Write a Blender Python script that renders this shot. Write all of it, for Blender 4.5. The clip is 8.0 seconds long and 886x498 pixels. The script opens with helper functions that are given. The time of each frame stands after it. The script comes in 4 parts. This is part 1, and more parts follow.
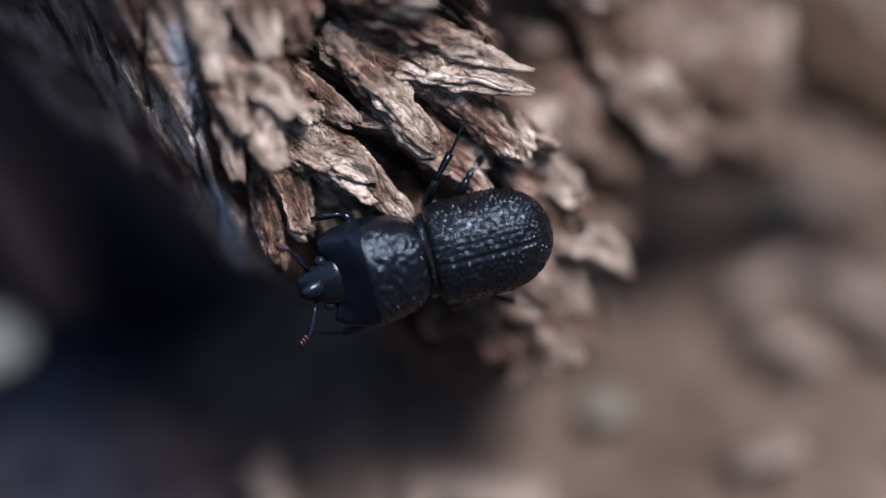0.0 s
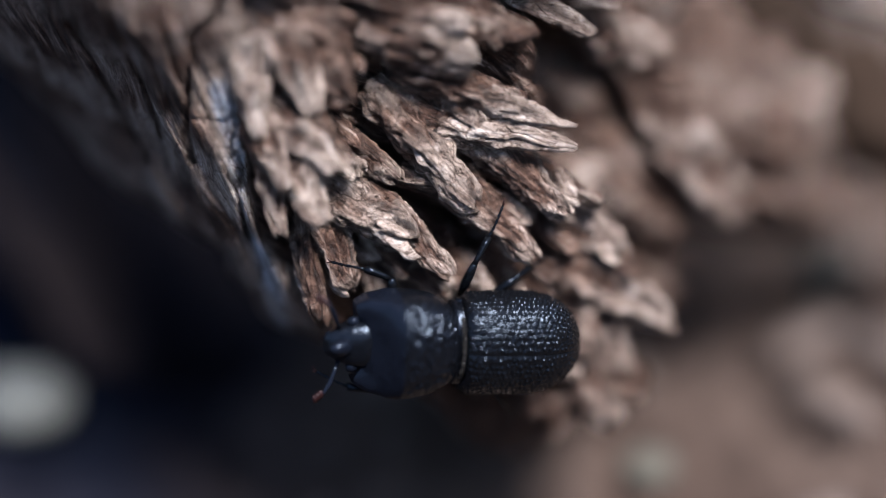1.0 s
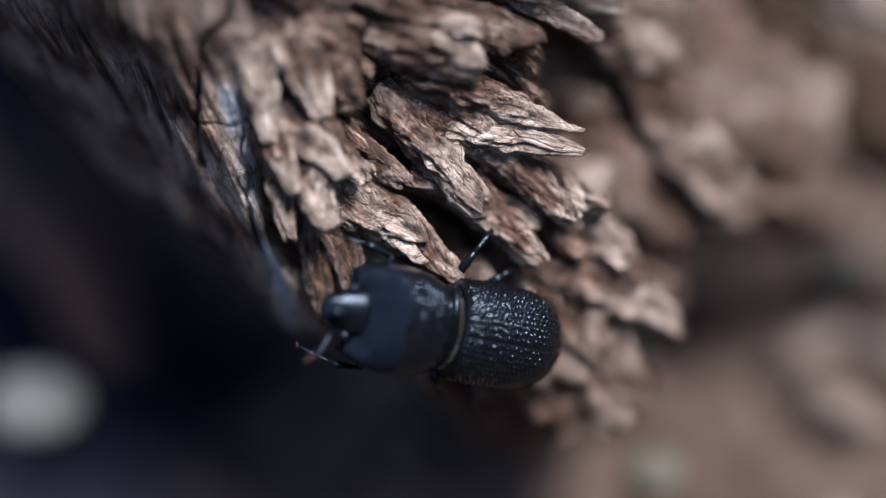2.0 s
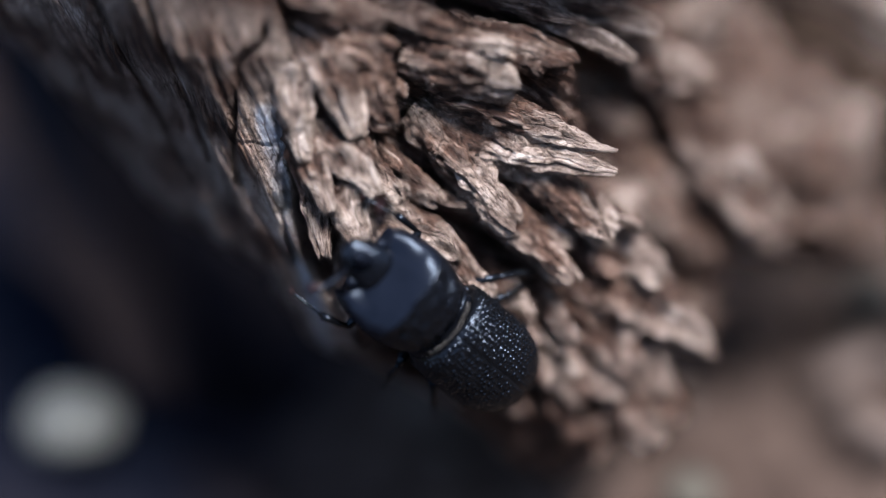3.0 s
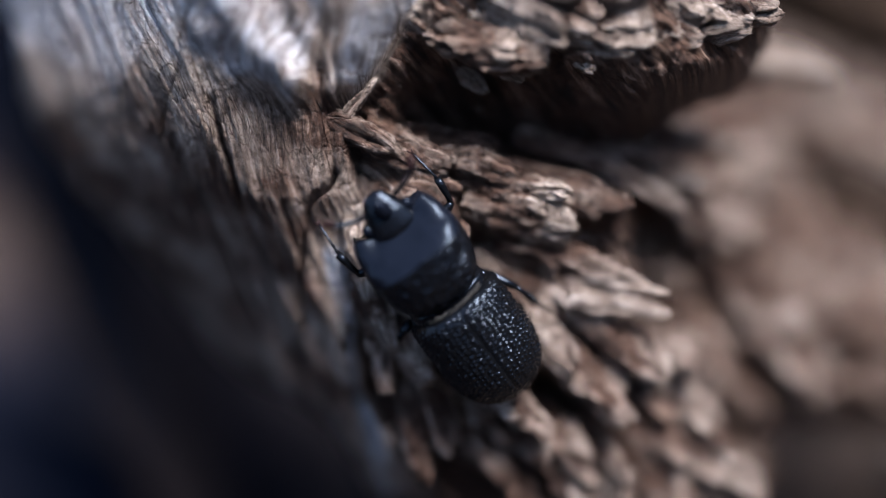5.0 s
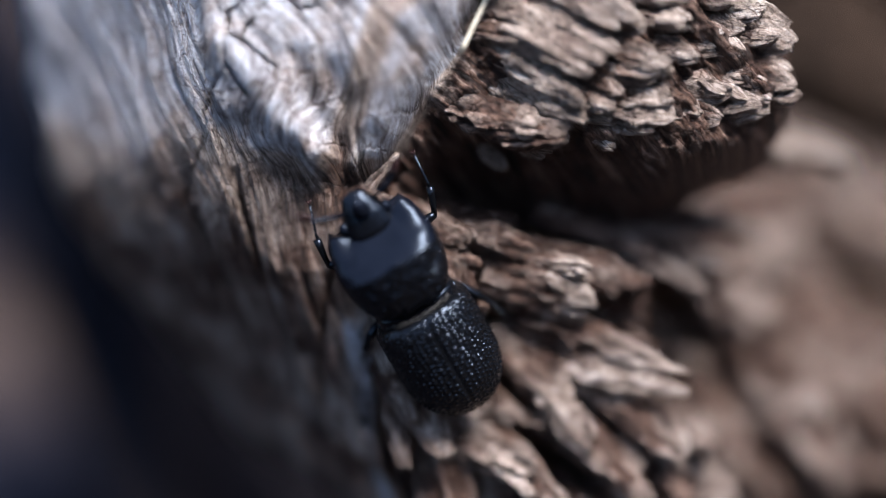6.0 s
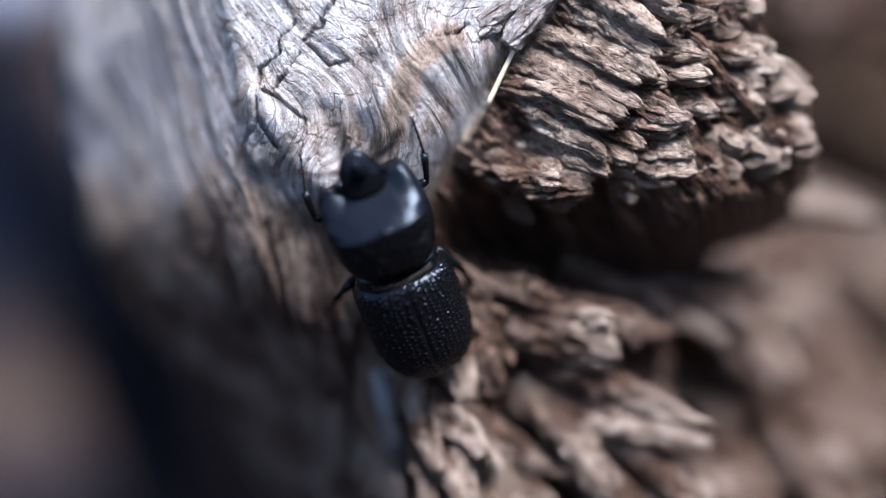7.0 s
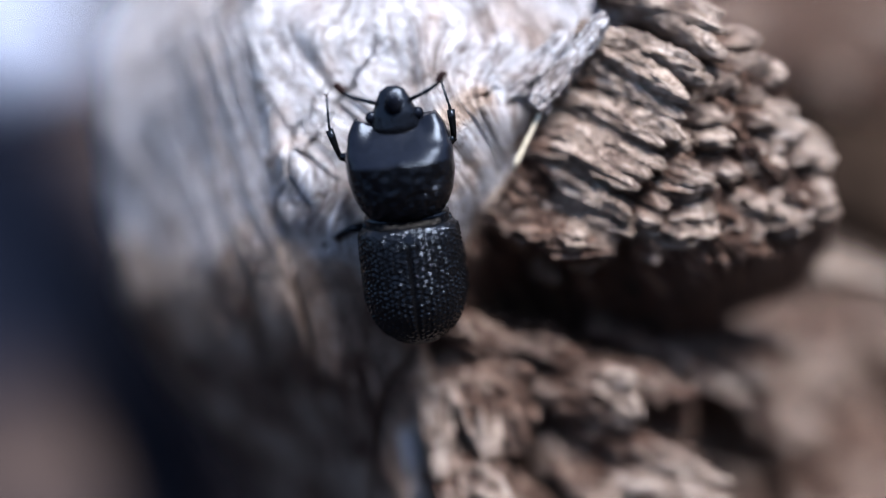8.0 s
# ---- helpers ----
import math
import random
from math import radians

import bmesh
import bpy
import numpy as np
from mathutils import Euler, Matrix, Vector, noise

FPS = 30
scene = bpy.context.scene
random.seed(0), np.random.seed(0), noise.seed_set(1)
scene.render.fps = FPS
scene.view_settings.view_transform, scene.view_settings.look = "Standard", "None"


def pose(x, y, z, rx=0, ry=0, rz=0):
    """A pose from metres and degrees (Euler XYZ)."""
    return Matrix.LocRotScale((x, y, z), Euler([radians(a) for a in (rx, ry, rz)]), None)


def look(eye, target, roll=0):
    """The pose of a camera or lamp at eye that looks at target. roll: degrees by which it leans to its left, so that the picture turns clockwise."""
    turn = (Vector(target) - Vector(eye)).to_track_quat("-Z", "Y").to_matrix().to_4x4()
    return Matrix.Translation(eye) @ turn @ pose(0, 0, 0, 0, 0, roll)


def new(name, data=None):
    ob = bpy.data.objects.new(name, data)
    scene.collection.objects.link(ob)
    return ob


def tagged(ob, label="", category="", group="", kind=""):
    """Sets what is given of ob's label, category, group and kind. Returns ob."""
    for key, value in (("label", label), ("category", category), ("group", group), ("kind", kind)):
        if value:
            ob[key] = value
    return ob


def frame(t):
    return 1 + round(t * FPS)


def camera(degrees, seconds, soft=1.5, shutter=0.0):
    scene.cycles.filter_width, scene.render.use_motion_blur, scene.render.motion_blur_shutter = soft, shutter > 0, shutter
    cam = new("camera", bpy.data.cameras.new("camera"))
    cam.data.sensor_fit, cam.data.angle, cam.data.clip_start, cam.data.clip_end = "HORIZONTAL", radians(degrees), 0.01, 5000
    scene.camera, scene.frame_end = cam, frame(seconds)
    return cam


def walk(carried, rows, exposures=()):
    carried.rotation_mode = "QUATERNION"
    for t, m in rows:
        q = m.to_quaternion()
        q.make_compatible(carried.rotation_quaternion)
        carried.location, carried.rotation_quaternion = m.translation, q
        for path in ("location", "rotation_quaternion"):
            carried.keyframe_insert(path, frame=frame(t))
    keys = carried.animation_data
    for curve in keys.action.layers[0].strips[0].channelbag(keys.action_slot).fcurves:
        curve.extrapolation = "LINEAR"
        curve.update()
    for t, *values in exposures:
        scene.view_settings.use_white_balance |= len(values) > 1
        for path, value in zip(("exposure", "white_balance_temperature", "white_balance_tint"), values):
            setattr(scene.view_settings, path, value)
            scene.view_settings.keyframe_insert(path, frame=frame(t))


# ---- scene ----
# All plan numbers are millimetres in the plane of the first view: u right, v up, w towards the camera.
FOCUS = 95.3
EYE, TILT = 0.0853, -40.0
BASE = pose(0, 0, EYE, TILT, 0, 0)
PLAN = BASE @ Matrix(((0.001, 0, 0, 0), (0, 0, -0.001, FOCUS * 0.001), (0, 0.001, 0, 0), (0, 0, 0, 1)))

cam = camera(28.0, 8.0, soft=0.5)
cam.data.dof.use_dof = True
cam.data.dof.focus_distance = FOCUS * 0.001
cam.data.dof.aperture_fstop = 5.8
PATH = [
    (0, 0.00, 0.00, 0.00, 0.00, 0.00, 0.00),
    (0.5, 0.10, 0.09, -0.08, 0.71, 0.10, 0.44),
    (1, 0.10, 0.20, -0.56, 2.13, -0.16, 1.42),
    (1.2, -0.42, 0.08, -0.95, 2.28, -0.04, 1.32),
    (2.3, 0.72, -0.51, -0.49, 2.32, -0.39, 2.35),
    (2.5, 1.01, -0.82, -0.60, 2.58, -0.50, 2.94),
    (3, 0.92, -1.03, -1.17, 3.19, -0.56, 3.20),
    (3.5, 0.10, -1.65, -2.24, 4.76, -0.78, 3.41),
    (4, 0.24, -2.61, -4.09, 7.26, -1.21, 4.01),
    (4.2, 0.06, -3.01, -4.76, 7.81, -0.83, 3.97),
    (5.3, -0.39, -3.94, -8.48, 12.58, -1.27, 4.28),
    (5.5, -0.55, -3.97, -8.96, 13.33, -1.27, 4.14),
    (6, -0.23, -3.96, -10.16, 15.08, -1.95, 4.67),
    (6.5, 0.36, -4.56, -11.70, 17.20, -2.16, 5.98),
    (7, 0.67, -5.28, -12.58, 17.83, -2.38, 5.85),
    (7.5, 0.89, -5.86, -13.48, 18.97, -2.68, 6.39),
    (8, 0.71, -6.45, -14.79, 20.69, -3.05, 6.44),
]
walk(cam, [(t, BASE @ pose(x * 0.001, y * 0.001, z * 0.001, 90 + rx, ry, rz)) for t, x, y, z, rx, ry, rz in PATH])

# ---- light ----
SUN_WAY = (PLAN.to_3x3() @ Vector((0.30, 0.58, 0.76))).normalized()
world = bpy.data.worlds.new("sky")
scene.world = world
world.use_nodes = True
wn = world.node_tree.nodes
sky = wn.new("ShaderNodeTexSky")
sky.sky_type, sky.sun_disc = "NISHITA", False
sky.sun_elevation = math.asin(SUN_WAY.z)
sky.sun_rotation = math.atan2(SUN_WAY.x, SUN_WAY.y)
world.node_tree.links.new(sky.outputs[0], wn["Background"].inputs[0])
wn["Background"].inputs[1].default_value = 0.115
sun = new("sun", bpy.data.lights.new("sun", "SUN"))
sun.data.energy, sun.data.angle, sun.data.color = 4.8, radians(24), (1.0, 0.955, 0.985)
sun.matrix_world = look(SUN_WAY * 2, (0, 0, 0))
scene.view_settings.exposure = 1.74


# ---- materials ----
def material(name, rough=0.7, metallic=0.0):
    m = bpy.data.materials.new(name)
    m.use_nodes = True
    p = m.node_tree.nodes["Principled BSDF"]
    p.inputs["Roughness"].default_value = rough
    p.inputs["Metallic"].default_value = metallic
    return m, m.node_tree.nodes, m.node_tree.links, p


def noise_node(nodes, links, vec, scale, detail=4.0, rough=0.6, distortion=0.0):
    n = nodes.new("ShaderNodeTexNoise")
    n.inputs["Scale"].default_value, n.inputs["Detail"].default_value = scale, detail
    n.inputs["Roughness"].default_value, n.inputs["Distortion"].default_value = rough, distortion
    links.new(vec, n.inputs["Vector"])
    return n.outputs["Fac"]


def ramp(nodes, links, fac, stops):
    r = nodes.new("ShaderNodeValToRGB")
    while len(r.color_ramp.elements) < len(stops):
        r.color_ramp.elements.new(0.5)
    for e, (at, col) in zip(r.color_ramp.elements, stops):
        e.position, e.color = at, (*col, 1)
    links.new(fac, r.inputs[0])
    return r.outputs[0]


def mix(nodes, links, fac, a, b, blend="MIX"):
    n = nodes.new("ShaderNodeMix")
    n.data_type, n.blend_type = "RGBA", blend
    for sock, val in ((n.inputs[0], fac), (n.inputs[6], a), (n.inputs[7], b)):
        if isinstance(val, (int, float)):
            sock.default_value = val
        elif isinstance(val, tuple):
            sock.default_value = (*val, 1)
        else:
            links.new(val, sock)
    return n.outputs[2]


def fresh_tan(n, l, fibre):
    return ramp(n, l, fibre, [(0.32, (0.07, 0.042, 0.03)), (0.47, (0.26, 0.175, 0.125)), (0.62, (0.52, 0.41, 0.33))])


def wood_material():
    """Weathered wood: UV is millimetres (along the fibre, across it); a point attribute goes from fresh brown, groove
    shade included, to bleached grey.
    """
    m, n, l, p = material("weathered_wood", 0.62)
    p.inputs["Specular IOR Level"].default_value = 0.34
    uv, info = n.new("ShaderNodeUVMap"), n.new("ShaderNodeObjectInfo")
    uv.uv_map = "grain"
    shift = n.new("ShaderNodeVectorMath")
    shift.operation = "MULTIPLY_ADD"
    l.new(info.outputs["Random"], shift.inputs[0])
    shift.inputs[1].default_value = (37.0, 91.0, 53.0)
    l.new(uv.outputs[0], shift.inputs[2])
    stretch = n.new("ShaderNodeMapping")
    stretch.inputs["Scale"].default_value = (0.16, 1.0, 1.0)
    l.new(shift.outputs[0], stretch.inputs[0])
    fibre = noise_node(n, l, stretch.outputs[0], 2.6, 6, 0.65, 0.7)
    fine = noise_node(n, l, stretch.outputs[0], 11.0, 4, 0.7)
    geo = n.new("ShaderNodeTexCoord")
    patch = noise_node(n, l, geo.outputs["Object"], 260.0, 4, 0.6)
    grit = noise_node(n, l, geo.outputs["Object"], 1900.0, 6, 0.7)
    fresh = ramp(n, l, fibre, [(0.34, (0.008, 0.004, 0.003)), (0.48, (0.066, 0.030, 0.019)), (0.585, (0.20, 0.122, 0.088)), (0.71, (0.58, 0.46, 0.40))])
    grey = ramp(n, l, fibre, [(0.28, (0.12, 0.10, 0.095)), (0.42, (0.43, 0.34, 0.28)), (0.56, (0.71, 0.605, 0.53)), (0.7, (0.85, 0.81, 0.765))])
    att = n.new("ShaderNodeAttribute")
    att.attribute_name = "wear_shade"
    add = n.new("ShaderNodeMath")
    add.operation = "ADD"
    l.new(att.outputs["Fac"], add.inputs[0])
    half = n.new("ShaderNodeMapRange")
    half.inputs["To Min"].default_value, half.inputs["To Max"].default_value = -0.55, 0.55
    half.inputs["From Min"].default_value, half.inputs["From Max"].default_value = 0.3, 0.7
    l.new(patch, half.inputs[0])
    l.new(half.outputs[0], add.inputs[1])
    add.use_clamp = True
    col = mix(n, l, add.outputs[0], fresh, grey)
    lines = ramp(n, l, fine, [(0.36, (0.2, 0.16, 0.14)), (0.47, (1, 1, 1))])
    col = mix(n, l, 0.9, col, lines, "MULTIPLY")
    # Silvered wood; its blue is sky light put into the colour.
    silver = ramp(n, l, fibre, [(0.30, (0.20, 0.185, 0.185)), (0.42, (0.43, 0.44, 0.48)), (0.54, (0.68, 0.73, 0.82)), (0.68, (0.84, 0.89, 0.97))])
    blotch = noise_node(n, l, geo.outputs["Object"], 170.0, 5, 0.62, 0.6)
    tan = ramp(n, l, blotch, [(0.49, (0.0, 0.0, 0.0)), (0.64, (0.75, 0.75, 0.75))])
    silver = mix(n, l, 0.3, mix(n, l, tan, silver, fresh_tan(n, l, fibre)), lines, "MULTIPLY")
    aged = n.new("ShaderNodeMapRange")
    aged.inputs["From Min"].default_value, aged.inputs["From Max"].default_value = 0.75, 1.0
    aged.inputs["To Max"].default_value = 0.9
    l.new(att.outputs["Fac"], aged.inputs[0])
    col = mix(n, l, aged.outputs[0], col, silver)
    net = n.new("ShaderNodeTexVoronoi")
    net.feature = "DISTANCE_TO_EDGE"
    net.inputs["Scale"].default_value = 0.95
    jitter = n.new("ShaderNodeVectorMath")
    jitter.operation = "MULTIPLY_ADD"
    warp = n.new("ShaderNodeTexNoise")
    warp.inputs["Scale"].default_value = 3.0
    l.new(stretch.outputs[0], warp.inputs["Vector"])
    l.new(warp.outputs["Color"], jitter.inputs[0])
    jitter.inputs[1].default_value = (0.5, 0.5, 0.0)
    wide = n.new("ShaderNodeMapping")
    wide.inputs["Scale"].default_value = (0.45, 1.0, 1.0)
    l.new(shift.outputs[0], wide.inputs[0])
    l.new(wide.outputs[0], jitter.inputs[2])
    l.new(jitter.outputs[0], net.inputs["Vector"])
    split = ramp(n, l, net.outputs["Distance"], [(0.0, (0.0, 0.0, 0.0)), (0.035, (1, 1, 1))])
    chink = mix(n, l, split, (0.35, 0.28, 0.25), (1.0, 1.0, 1.0))
    col = mix(n, l, 0.8, col, chink, "MULTIPLY")
    net_fine = n.new("ShaderNodeTexVoronoi")
    net_fine.feature = "DISTANCE_TO_EDGE"
    net_fine.inputs["Scale"].default_value = 3.2
    l.new(jitter.outputs[0], net_fine.inputs["Vector"])
    hair = ramp(n, l, net_fine.outputs["Distance"], [(0.0, (0.25, 0.2, 0.18)), (0.045, (1, 1, 1))])
    some = ramp(n, l, patch, [(0.45, (0.0, 0.0, 0.0)), (0.6, (0.8, 0.8, 0.8))])
    col = mix(n, l, some, col, mix(n, l, 1.0, col, hair, "MULTIPLY"))
    spots = ramp(n, l, grit, [(0.35, (0.6, 0.55, 0.52)), (0.5, (1, 1, 1))])
    col = mix(n, l, 0.9, col, spots, "MULTIPLY")
    l.new(col, p.inputs["Base Color"])
    rr = n.new("ShaderNodeMapRange")
    rr.inputs["To Min"].default_value, rr.inputs["To Max"].default_value = 0.66, 0.40
    l.new(fibre, rr.inputs[0])
    l.new(rr.outputs[0], p.inputs["Roughness"])
    b1, b2, b3, b4 = (n.new("ShaderNodeBump") for _ in range(4))
    for b, h, dist in ((b1, fibre, 0.00045), (b2, fine, 0.0005), (b3, grit, 0.0009), (b4, split, 0.00008)):
        b.inputs["Distance"].default_value = dist
        l.new(h, b.inputs["Height"])
    l.new(b1.outputs[0], b2.inputs["Normal"])
    l.new(b2.outputs[0], b3.inputs["Normal"])
    l.new(b3.outputs[0], b4.inputs["Normal"])
    l.new(b4.outputs[0], p.inputs["Normal"])
    return m


def ground_material():
    m, n, l, p = material("forest_soil", 1.0)
    p.inputs["Specular IOR Level"].default_value = 0.0
    geo = n.new("ShaderNodeTexCoord")
    big = noise_node(n, l, geo.outputs["Object"], 45.0, 5, 0.6)
    small = noise_node(n, l, geo.outputs["Object"], 420.0, 5, 0.65)
    col = ramp(n, l, big, [(0.3, (0.035, 0.025, 0.021)), (0.5, (0.068, 0.052, 0.045)), (0.7, (0.115, 0.09, 0.078))])
    spots = ramp(n, l, small, [(0.35, (0.35, 0.33, 0.32)), (0.6, (1.1, 1.05, 1.0))])
    col = mix(n, l, 0.8, col, spots, "MULTIPLY")
    # Navy soil colour stands in for the shade beside the log.
    shade_att = n.new("ShaderNodeAttribute")
    shade_att.attribute_name = "wear_shade"
    shade_navy = ramp(n, l, small, [(0.3, (0.0016, 0.0027, 0.006)), (0.7, (0.0065, 0.009, 0.0165))])
    l.new(mix(n, l, shade_att.outputs["Fac"], shade_navy, col), p.inputs["Base Color"])
    b = n.new("ShaderNodeBump")
    b.inputs["Distance"].default_value = 0.002
    l.new(small, b.inputs["Height"])
    l.new(b.outputs[0], p.inputs["Normal"])
    return m


def plain_material(name, col, rough, var=0.35, scale=900.0, bump=0.0001, coat=0.0):
    m, n, l, p = material(name, rough)
    geo = n.new("ShaderNodeTexCoord")
    f = noise_node(n, l, geo.outputs["Object"], scale, 4, 0.65)
    lo, hi = tuple(c * (1 - var) for c in col), tuple(c * (1 + var) for c in col)
    l.new(ramp(n, l, f, [(0.3, lo), (0.7, hi)]), p.inputs["Base Color"])
    b = n.new("ShaderNodeBump")
    b.inputs["Distance"].default_value = bump
    l.new(f, b.inputs["Height"])
    l.new(b.outputs[0], p.inputs["Normal"])
    p.inputs["Coat Weight"].default_value = coat
    return m


WOOD = wood_material()
SOIL = ground_material()
STRAW = plain_material("dry_straw", (0.50, 0.46, 0.36), 0.6)
STONE = plain_material("pale_pebble", (0.10, 0.105, 0.095), 0.85, 0.25, 300.0)
PALE = plain_material("blue_grey_stone", (0.27, 0.32, 0.43), 0.8, 0.2, 200.0)
DULL = plain_material("dull_pebble", (0.048, 0.045, 0.035), 0.9, 0.25, 300.0)
LITTER = plain_material("leaf_litter", (0.062, 0.046, 0.038), 0.9, 0.5, 500.0)
# Near-black brown that stands in for shade in gaps between the roots.
GAP_SHADE = plain_material("gap_shade", (0.015, 0.0098, 0.007), 1.0, 0.75, 160.0, 0.002)
GAP_SHADE.node_tree.nodes["Principled BSDF"].inputs["Specular IOR Level"].default_value = 0.08
# Dark colour of the unseen ring that blocks low sky light.
BLOCKER = plain_material("dark_blocker", (0.020, 0.022, 0.016), 1.0, 0.7, 90.0, 0.004)
SHELL = plain_material("black_chitin", (0.002, 0.0023, 0.003), 0.17, 0.4, 2500.0, 0.00002, 0.0)
SMOOTH = plain_material("polished_chitin", (0.003, 0.004, 0.007), 0.24, 0.3, 900.0, 0.00005, 0.0)
ROUGH = plain_material("pitted_chitin", (0.002, 0.0024, 0.0035), 0.20, 0.5, 3200.0, 0.00004, 0.0)
HAIR = plain_material("grey_hair", (0.013, 0.012, 0.011), 0.6)
CLUB = plain_material("red_brown_club", (0.012, 0.004, 0.0045), 0.4, 0.3, 2500.0, 0.00002)
SHELL.node_tree.nodes["Principled BSDF"].inputs["Specular IOR Level"].default_value = 0.2
ROUGH.node_tree.nodes["Principled BSDF"].inputs["Specular IOR Level"].default_value = 0.24
CLUB.node_tree.nodes["Principled BSDF"].inputs["Specular IOR Level"].default_value = 0.15
SMOOTH.node_tree.nodes["Principled BSDF"].inputs["Specular IOR Level"].default_value = 0.14
# Blue specular tint stands in for the sky's colour in the gloss.
for chitin in (SHELL, SMOOTH, ROUGH):
    chitin.node_tree.nodes["Principled BSDF"].inputs["Specular Tint"].default_value = (0.62, 0.78, 1.0, 1.0)


# ---- geometry helpers ----
def lattice(ix, iy, seed):
    h = np.sin(ix * 127.1 + iy * 311.7 + seed * 74.7) * 43758.5453
    return h - np.floor(h)


def vnoise(x, y, seed=0):
    """Smooth value noise from -1 to 1."""
    x, y = np.asarray(x, float), np.asarray(y, float)
    ix, iy = np.floor(x), np.floor(y)
    fx, fy = x - ix, y - iy
    fx, fy = fx * fx * (3 - 2 * fx), fy * fy * (3 - 2 * fy)
    a, b = lattice(ix, iy, seed), lattice(ix + 1, iy, seed)
    c, d = lattice(ix, iy + 1, seed), lattice(ix + 1, iy + 1, seed)
    return 2 * (a + (b - a) * fx + (c - a) * fy + (a - b - c + d) * fx * fy) - 1


def fbm(x, y, seed=0, octaves=4, gain=0.5):
    total, amp = 0.0, 1.0
    for k in range(octaves):
        total = total + amp * vnoise(x * 2 ** k, y * 2 ** k, seed + 13 * k)
        amp *= gain
    return total


def smooth(a, b, x):
    t = np.clip((np.asarray(x, float) - a) / (b - a), 0, 1)
    return t * t * (3 - 2 * t)


def to_line(u, v, a, b):
    """The distance from a segment, and how far along it."""
    du, dv = b[0] - a[0], b[1] - a[1]
    t = np.clip(((u - a[0]) * du + (v - a[1]) * dv) / (du * du + dv * dv), 0, 1)
    return np.hypot(u - a[0] - t * du, v - a[1] - t * dv), t


def sheet(name, verts, faces, mat, matrix=None, uv=None, wear_shade=None, parent=None, label=""):
    """One mesh object from arrays."""
    me = bpy.data.meshes.new(name)
    me.from_pydata(verts.tolist(), [], [tuple(f) for f in faces])
    if uv is not None:
        layer = me.uv_layers.new(name="grain")
        idx = np.empty(len(me.loops), dtype=np.int32)
        me.loops.foreach_get("vertex_index", idx)
        layer.data.foreach_set("uv", np.asarray(uv, dtype=np.float32)[idx].ravel())
    if wear_shade is not None:
        me.attributes.new("wear_shade", "FLOAT", "POINT").data.foreach_set("value", np.asarray(wear_shade, dtype=np.float32))
    if matrix is not None:
        me.transform(matrix)
    me.shade_smooth()
    me.materials.append(mat)
    me.update()
    ob = new(name, me)
    if parent is not None:
        ob.parent = parent
    if label:
        tagged(ob, label)
    return ob


def tube_faces(rings, seg, cap=True):
    i, j = np.meshgrid(np.arange(rings - 1), np.arange(seg), indexing="ij")
    a, b = i * seg + j, i * seg + (j + 1) % seg
    f = np.stack([a, b, b + seg, a + seg], -1).reshape(-1, 4).tolist()
    if cap:
        f.append(list(range(seg))[::-1])
        f.append(list(range((rings - 1) * seg, rings * seg)))
    return f


# ---- ground ----
def ground():
    n = 280
    g = np.sign(np.linspace(-1, 1, n)) * (np.abs(np.linspace(-1, 1, n)) ** 7) * 40 + np.linspace(-1, 1, n) * 0.32
    x, y = np.meshgrid(g, g, indexing="ij")
    near = np.exp(-(x ** 2 + y ** 2) / 0.12 ** 2)
    z = fbm(x * 60, y * 60, 3, 4) * 0.0022 * near
    v = np.stack([x, y + 0.105, z - 0.001], -1).reshape(-1, 3)
    i, j = np.meshgrid(np.arange(n - 1), np.arange(n - 1), indexing="ij")
    a = i * n + j
    f = np.stack([a, a + n, a + n + 1, a + 1], -1).reshape(-1, 4).tolist()
    # Shade beside the log, painted along the trench and over the left.
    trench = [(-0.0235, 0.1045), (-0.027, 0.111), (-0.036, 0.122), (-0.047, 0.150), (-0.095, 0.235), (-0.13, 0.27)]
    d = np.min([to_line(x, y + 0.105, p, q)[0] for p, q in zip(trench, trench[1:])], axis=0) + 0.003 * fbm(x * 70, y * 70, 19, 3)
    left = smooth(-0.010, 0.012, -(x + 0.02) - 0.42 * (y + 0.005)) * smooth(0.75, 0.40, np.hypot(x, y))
    lit_patch = np.exp(-((x + 0.061) ** 2 + (y - 0.042) ** 2) / 0.019 ** 2)
    unshaded = (smooth(0.005, 0.017, d) * (1 - left) + left * (0.3 * smooth(0.012, 0.050, d) + 0.65 * lit_patch)).reshape(-1)
    # The soil also sinks along the trench, to deepen that shade.
    v[:, 2] -= 0.045 * (1 - smooth(0.001, 0.011, d).reshape(-1))
    tagged(sheet("ground", v, f, SOIL, None, None, unshaded), "brown-grey bare soil with leaf litter", "ground", kind="structure")


ground()


def sky_blocker():
    """Unseen dark ring, added to block low light; only the sky overhead is left."""
    n, k = 160, 40
    a = np.linspace(0, 2 * np.pi, n, endpoint=False)[None, :]
    h = np.linspace(0, 1, k)[:, None]
    r = 0.30 + 0.05 * h ** 2 + 0.02 * fbm(a * 5, h * 6, 5, 4, 0.6) * (0.3 + h)
    # Lower towards the left, where blue sky light is let in.
    top = 0.22 - 0.10 * smooth(0.2, 0.9, -np.cos(a - 0.55)) + 0.05 * vnoise(a * 5, a * 0, 8)
    v = np.stack([r * np.cos(a), r * np.sin(a) + 0.08, h * top - 0.006], -1).reshape(-1, 3)
    tagged(sheet("backdrop", v, tube_faces(k, n, False), BLOCKER), "unseen dark ring added round the log to block low sky", "undergrowth", kind="structure")


sky_blocker()


